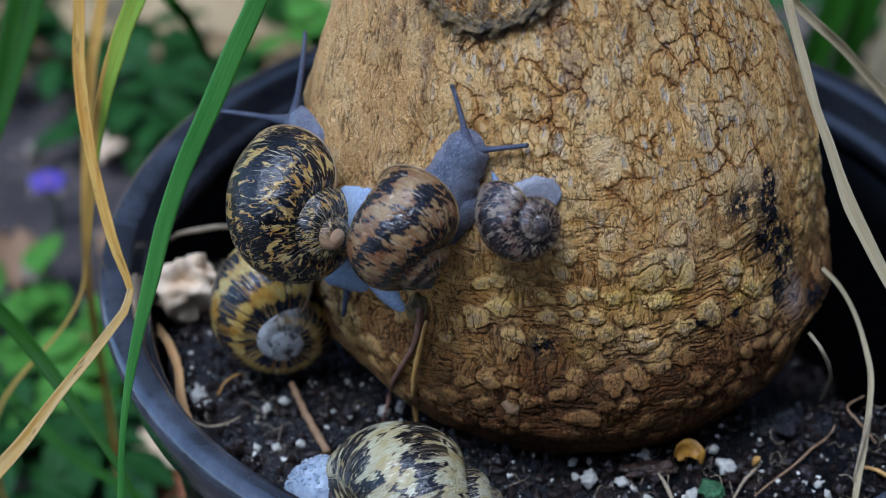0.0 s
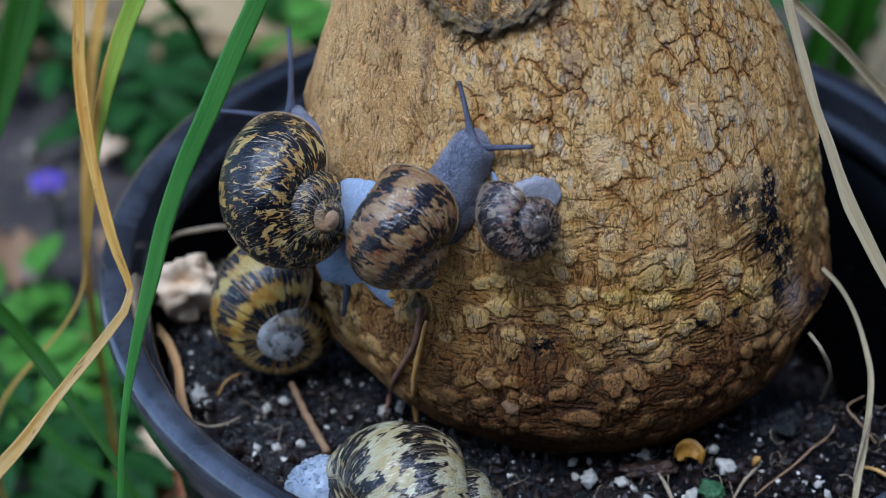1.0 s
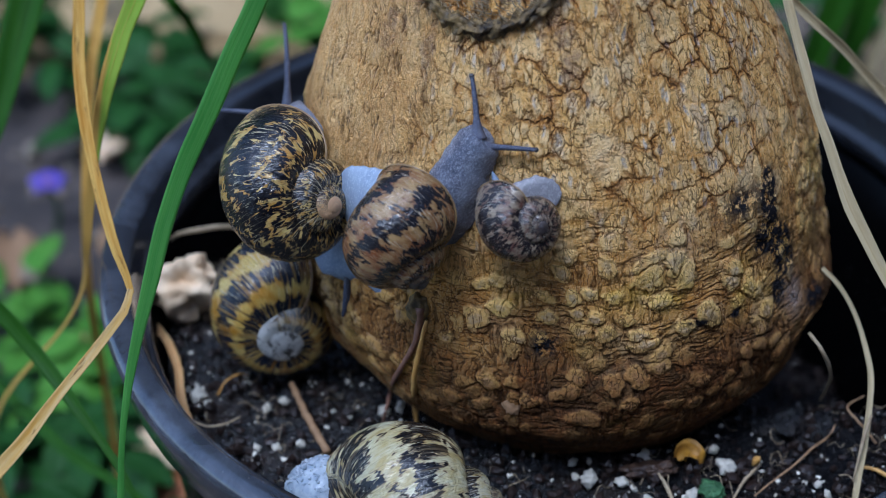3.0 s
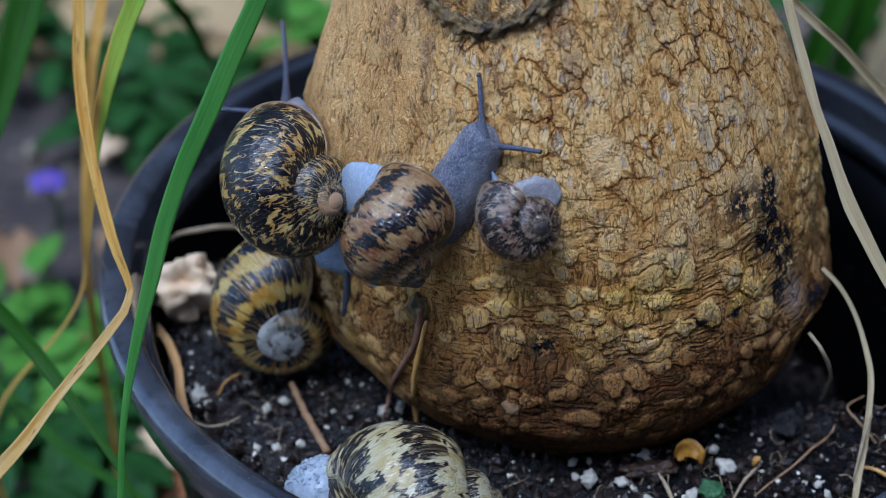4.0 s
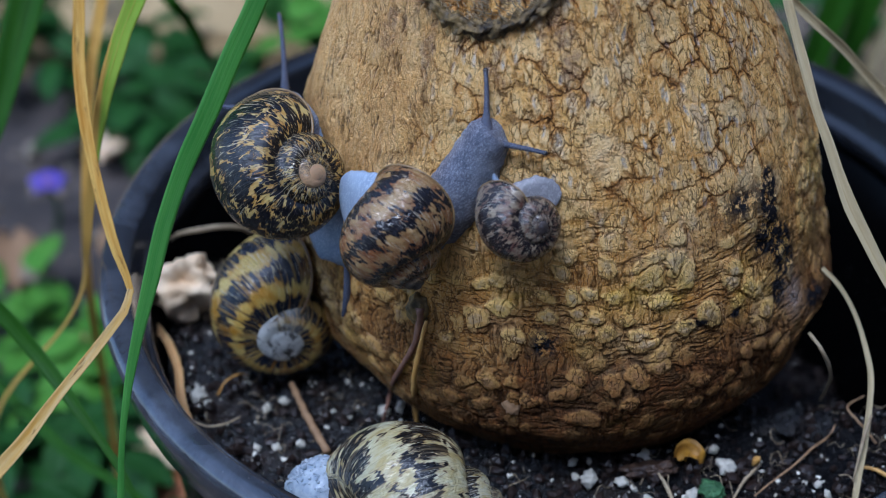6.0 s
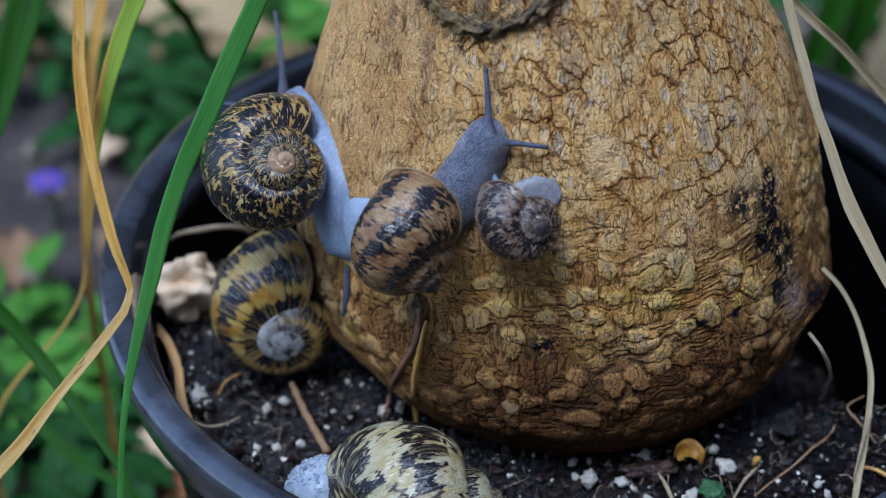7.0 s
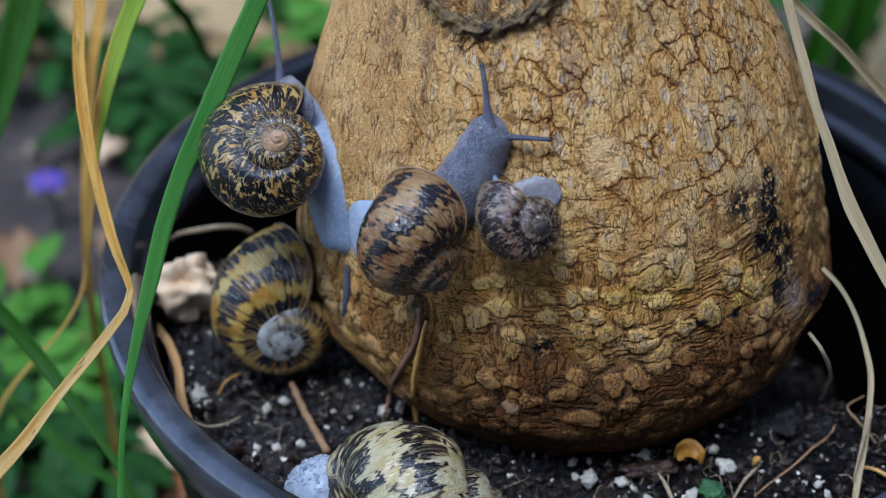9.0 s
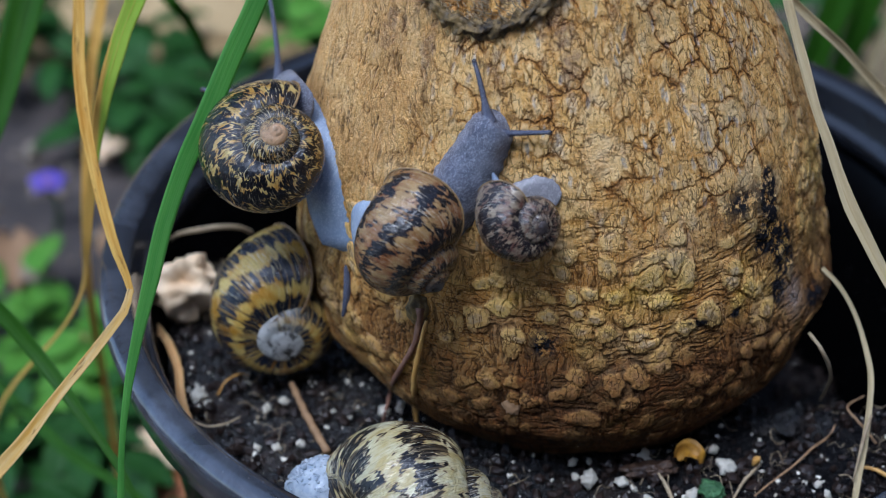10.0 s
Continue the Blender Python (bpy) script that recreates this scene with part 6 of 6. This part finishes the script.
    walk(reacher_shell, [(0, turned((-0.0112, -0.0092, -0.0073), (0.507, -0.685, -0.523), (0.642, -0.104, 0.760))),
    (0.5, turned((-0.0114, -0.0090, -0.0070), (0.499, -0.686, -0.530), (0.649, -0.109, 0.753))),
    (1, turned((-0.0114, -0.0091, -0.0071), (0.490, -0.687, -0.537), (0.657, -0.114, 0.746))),
    (1.5, turned((-0.0114, -0.0093, -0.0074), (0.481, -0.688, -0.544), (0.664, -0.120, 0.738))),
    (2, turned((-0.0115, -0.0093, -0.0074), (0.471, -0.689, -0.551), (0.671, -0.125, 0.731))),
    (2.5, turned((-0.0118, -0.0092, -0.0072), (0.462, -0.690, -0.558), (0.678, -0.131, 0.723))),
    (3.2, turned((-0.0121, -0.0086, -0.0073), (0.448, -0.683, -0.577), (0.693, -0.143, 0.706))),
    (4, turned((-0.0124, -0.0084, -0.0070), (0.431, -0.674, -0.600), (0.710, -0.157, 0.686))),
    (4.5, turned((-0.0126, -0.0084, -0.0069), (0.420, -0.669, -0.613), (0.720, -0.165, 0.674))),
    (5, turned((-0.0129, -0.0080, -0.0073), (0.409, -0.663, -0.627), (0.730, -0.174, 0.661))),
    (5.5, turned((-0.0131, -0.0080, -0.0073), (0.398, -0.657, -0.640), (0.739, -0.183, 0.648))),
    (5.8, turned((-0.0129, -0.0081, -0.0074), (0.405, -0.660, -0.632), (0.733, -0.178, 0.656))),
    (6.2, turned((-0.0119, -0.0089, -0.0076), (0.450, -0.680, -0.578), (0.690, -0.146, 0.709))),
    (6.7, turned((-0.0107, -0.0097, -0.0080), (0.502, -0.700, -0.507), (0.626, -0.110, 0.772))),
    (7, turned((-0.0102, -0.0102, -0.0078), (0.516, -0.707, -0.484), (0.604, -0.100, 0.791))),
    (7.5, turned((-0.0096, -0.0103, -0.0080), (0.526, -0.714, -0.461), (0.585, -0.090, 0.806))),
    (8, turned((-0.0093, -0.0106, -0.0076), (0.536, -0.721, -0.439), (0.565, -0.080, 0.821))),
    (8.5, turned((-0.0092, -0.0106, -0.0075), (0.535, -0.720, -0.443), (0.569, -0.081, 0.818))),
    (9, turned((-0.0090, -0.0105, -0.0075), (0.534, -0.718, -0.448), (0.572, -0.083, 0.816))),
    (9.5, turned((-0.0093, -0.0106, -0.0076), (0.533, -0.716, -0.452), (0.576, -0.085, 0.813))),
    (10, turned((-0.0096, -0.0107, -0.0077), (0.531, -0.714, -0.456), (0.579, -0.087, 0.810)))])
    walk(reacher_head, [(0, pose(0.0000, 0.0000, 0.0000)),
    (0.5, pose(0.0005, 0.0001, 0.0001)),
    (1, pose(0.0011, -0.0003, 0.0005)),
    (1.5, pose(0.0012, -0.0002, 0.0006)),
    (2, pose(0.0013, -0.0002, 0.0007)),
    (2.5, pose(0.0014, -0.0001, 0.0008)),
    (3.2, pose(0.0021, -0.0004, 0.0013)),
    (4, pose(0.0029, -0.0002, 0.0017)),
    (4.5, pose(0.0034, -0.0005, 0.0021)),
    (5, pose(0.0037, -0.0003, 0.0023)),
    (5.5, pose(0.0041, -0.0002, 0.0026)),
    (5.8, pose(0.0042, -0.0002, 0.0027)),
    (6.2, pose(0.0043, -0.0001, 0.0027)),
    (6.7, pose(0.0044, -0.0001, 0.0027)),
    (7, pose(0.0045, -0.0001, 0.0028)),
    (7.5, pose(0.0046, -0.0001, 0.0028)),
    (8, pose(0.0047, -0.0005, 0.0031)),
    (8.5, pose(0.0047, -0.0003, 0.0034)),
    (9, pose(0.0047, -0.0001, 0.0036)),
    (9.5, pose(0.0047, 0.0001, 0.0040)),
    (10, pose(0.0048, 0.0003, 0.0043))])
    walk(reacher_tail, [(0, pose(-0.0008, 0.0011, -0.0001)),
    (2.5, pose(0.0006, 0.0001, 0.0052)),
    (5, pose(0.0013, -0.0002, 0.0072)),
    (5.7, pose(0.0012, 0.0001, 0.0068)),
    (6.2, pose(0.0008, -0.0001, 0.0018)),
    (6.7, pose(0.0011, -0.0003, -0.0023)),
    (8, pose(0.0019, -0.0013, -0.0020)),
    (10, pose(0.0032, -0.0028, -0.0016))])
    walk(reacher_stalk, [(0, turned((0.0028, -0.0013, 0.0114), (-0.259, 0.462, 0.848), (1, 0, 0))),
    (0.5, turned((0.0032, -0.0011, 0.0116), (-0.239, 0.462, 0.854), (1, 0, 0))),
    (1, turned((0.0037, -0.0014, 0.0122), (-0.218, 0.460, 0.860), (1, 0, 0))),
    (1.5, turned((0.0040, -0.0012, 0.0125), (-0.191, 0.461, 0.867), (1, 0, 0))),
    (2, turned((0.0043, -0.0010, 0.0128), (-0.163, 0.461, 0.873), (1, 0, 0))),
    (2.5, turned((0.0046, -0.0012, 0.0134), (-0.133, 0.460, 0.878), (1, 0, 0))),
    (3.2, turned((0.0052, -0.0011, 0.0135), (-0.095, 0.463, 0.881), (1, 0, 0))),
    (4, turned((0.0060, -0.0011, 0.0136), (-0.051, 0.465, 0.884), (1, 0, 0))),
    (4.5, turned((0.0064, -0.0015, 0.0140), (-0.024, 0.465, 0.885), (1, 0, 0))),
    (5, turned((0.0067, -0.0013, 0.0143), (-0.014, 0.465, 0.885), (1, 0, 0))),
    (5.5, turned((0.0069, -0.0011, 0.0146), (-0.004, 0.464, 0.886), (1, 0, 0))),
    (5.8, turned((0.0070, -0.0011, 0.0146), (-0.012, 0.457, 0.889), (1, 0, 0))),
    (6.2, turned((0.0071, -0.0010, 0.0146), (-0.018, 0.448, 0.894), (1, 0, 0))),
    (6.7, turned((0.0072, -0.0014, 0.0149), (-0.026, 0.436, 0.900), (1, 0, 0))),
    (7, turned((0.0073, -0.0014, 0.0150), (-0.048, 0.436, 0.899), (1, 0, 0))),
    (7.5, turned((0.0074, -0.0014, 0.0150), (-0.095, 0.442, 0.892), (1, 0, 0))),
    (8, turned((0.0073, -0.0012, 0.0154), (-0.105, 0.444, 0.890), (1, 0, 0))),
    (8.5, turned((0.0072, -0.0010, 0.0156), (-0.114, 0.446, 0.888), (1, 0, 0))),
    (9, turned((0.0072, -0.0009, 0.0158), (-0.123, 0.448, 0.885), (1, 0, 0))),
    (9.5, turned((0.0071, -0.0006, 0.0162), (-0.183, 0.447, 0.876), (1, 0, 0))),
    (10, turned((0.0070, -0.0004, 0.0166), (-0.239, 0.443, 0.864), (1, 0, 0)))])
    walk(reacher_side_stalk, [(0, turned((0.0049, -0.0026, 0.0096), (0.979, -0.093, 0.180), (1, 0, 0))),
    (0.5, turned((0.0053, -0.0029, 0.0100), (0.982, -0.116, 0.150), (1, 0, 0))),
    (1, turned((0.0058, -0.0027, 0.0102), (0.983, -0.138, 0.119), (1, 0, 0))),
    (1.5, turned((0.0060, -0.0027, 0.0103), (0.983, -0.150, 0.106), (1, 0, 0))),
    (2, turned((0.0062, -0.0027, 0.0103), (0.982, -0.162, 0.093), (1, 0, 0))),
    (2.5, turned((0.0064, -0.0027, 0.0103), (0.981, -0.174, 0.079), (1, 0, 0))),
    (3.2, turned((0.0070, -0.0030, 0.0107), (0.980, -0.198, 0.039), (1, 0, 0))),
    (4, turned((0.0077, -0.0030, 0.0108), (0.975, -0.221, -0.004), (1, 0, 0))),
    (4.5, turned((0.0082, -0.0030, 0.0109), (0.972, -0.235, -0.029), (1, 0, 0))),
    (5, turned((0.0085, -0.0034, 0.0112), (0.968, -0.248, -0.043), (1, 0, 0))),
    (5.5, turned((0.0089, -0.0034, 0.0112), (0.964, -0.261, -0.057), (1, 0, 0))),
    (5.8, turned((0.0090, -0.0033, 0.0113), (0.962, -0.268, -0.060), (1, 0, 0))),
    (6.2, turned((0.0090, -0.0032, 0.0115), (0.961, -0.274, -0.036), (1, 0, 0))),
    (6.7, turned((0.0090, -0.0031, 0.0117), (0.959, -0.283, 0.004), (1, 0, 0))),
    (7, turned((0.0091, -0.0030, 0.0118), (0.965, -0.260, 0.034), (1, 0, 0))),
    (7.5, turned((0.0091, -0.0029, 0.0120), (0.976, -0.201, 0.078), (1, 0, 0))),
    (8, turned((0.0092, -0.0027, 0.0122), (0.978, -0.198, 0.072), (1, 0, 0))),
    (8.5, turned((0.0093, -0.0030, 0.0127), (0.979, -0.194, 0.067), (1, 0, 0))),
    (9, turned((0.0095, -0.0029, 0.0129), (0.980, -0.191, 0.062), (1, 0, 0))),
    (9.5, turned((0.0095, -0.0027, 0.0131), (0.982, -0.166, 0.092), (1, 0, 0))),
    (10, turned((0.0095, -0.0026, 0.0134), (0.983, -0.142, 0.120), (1, 0, 0)))])


motions()
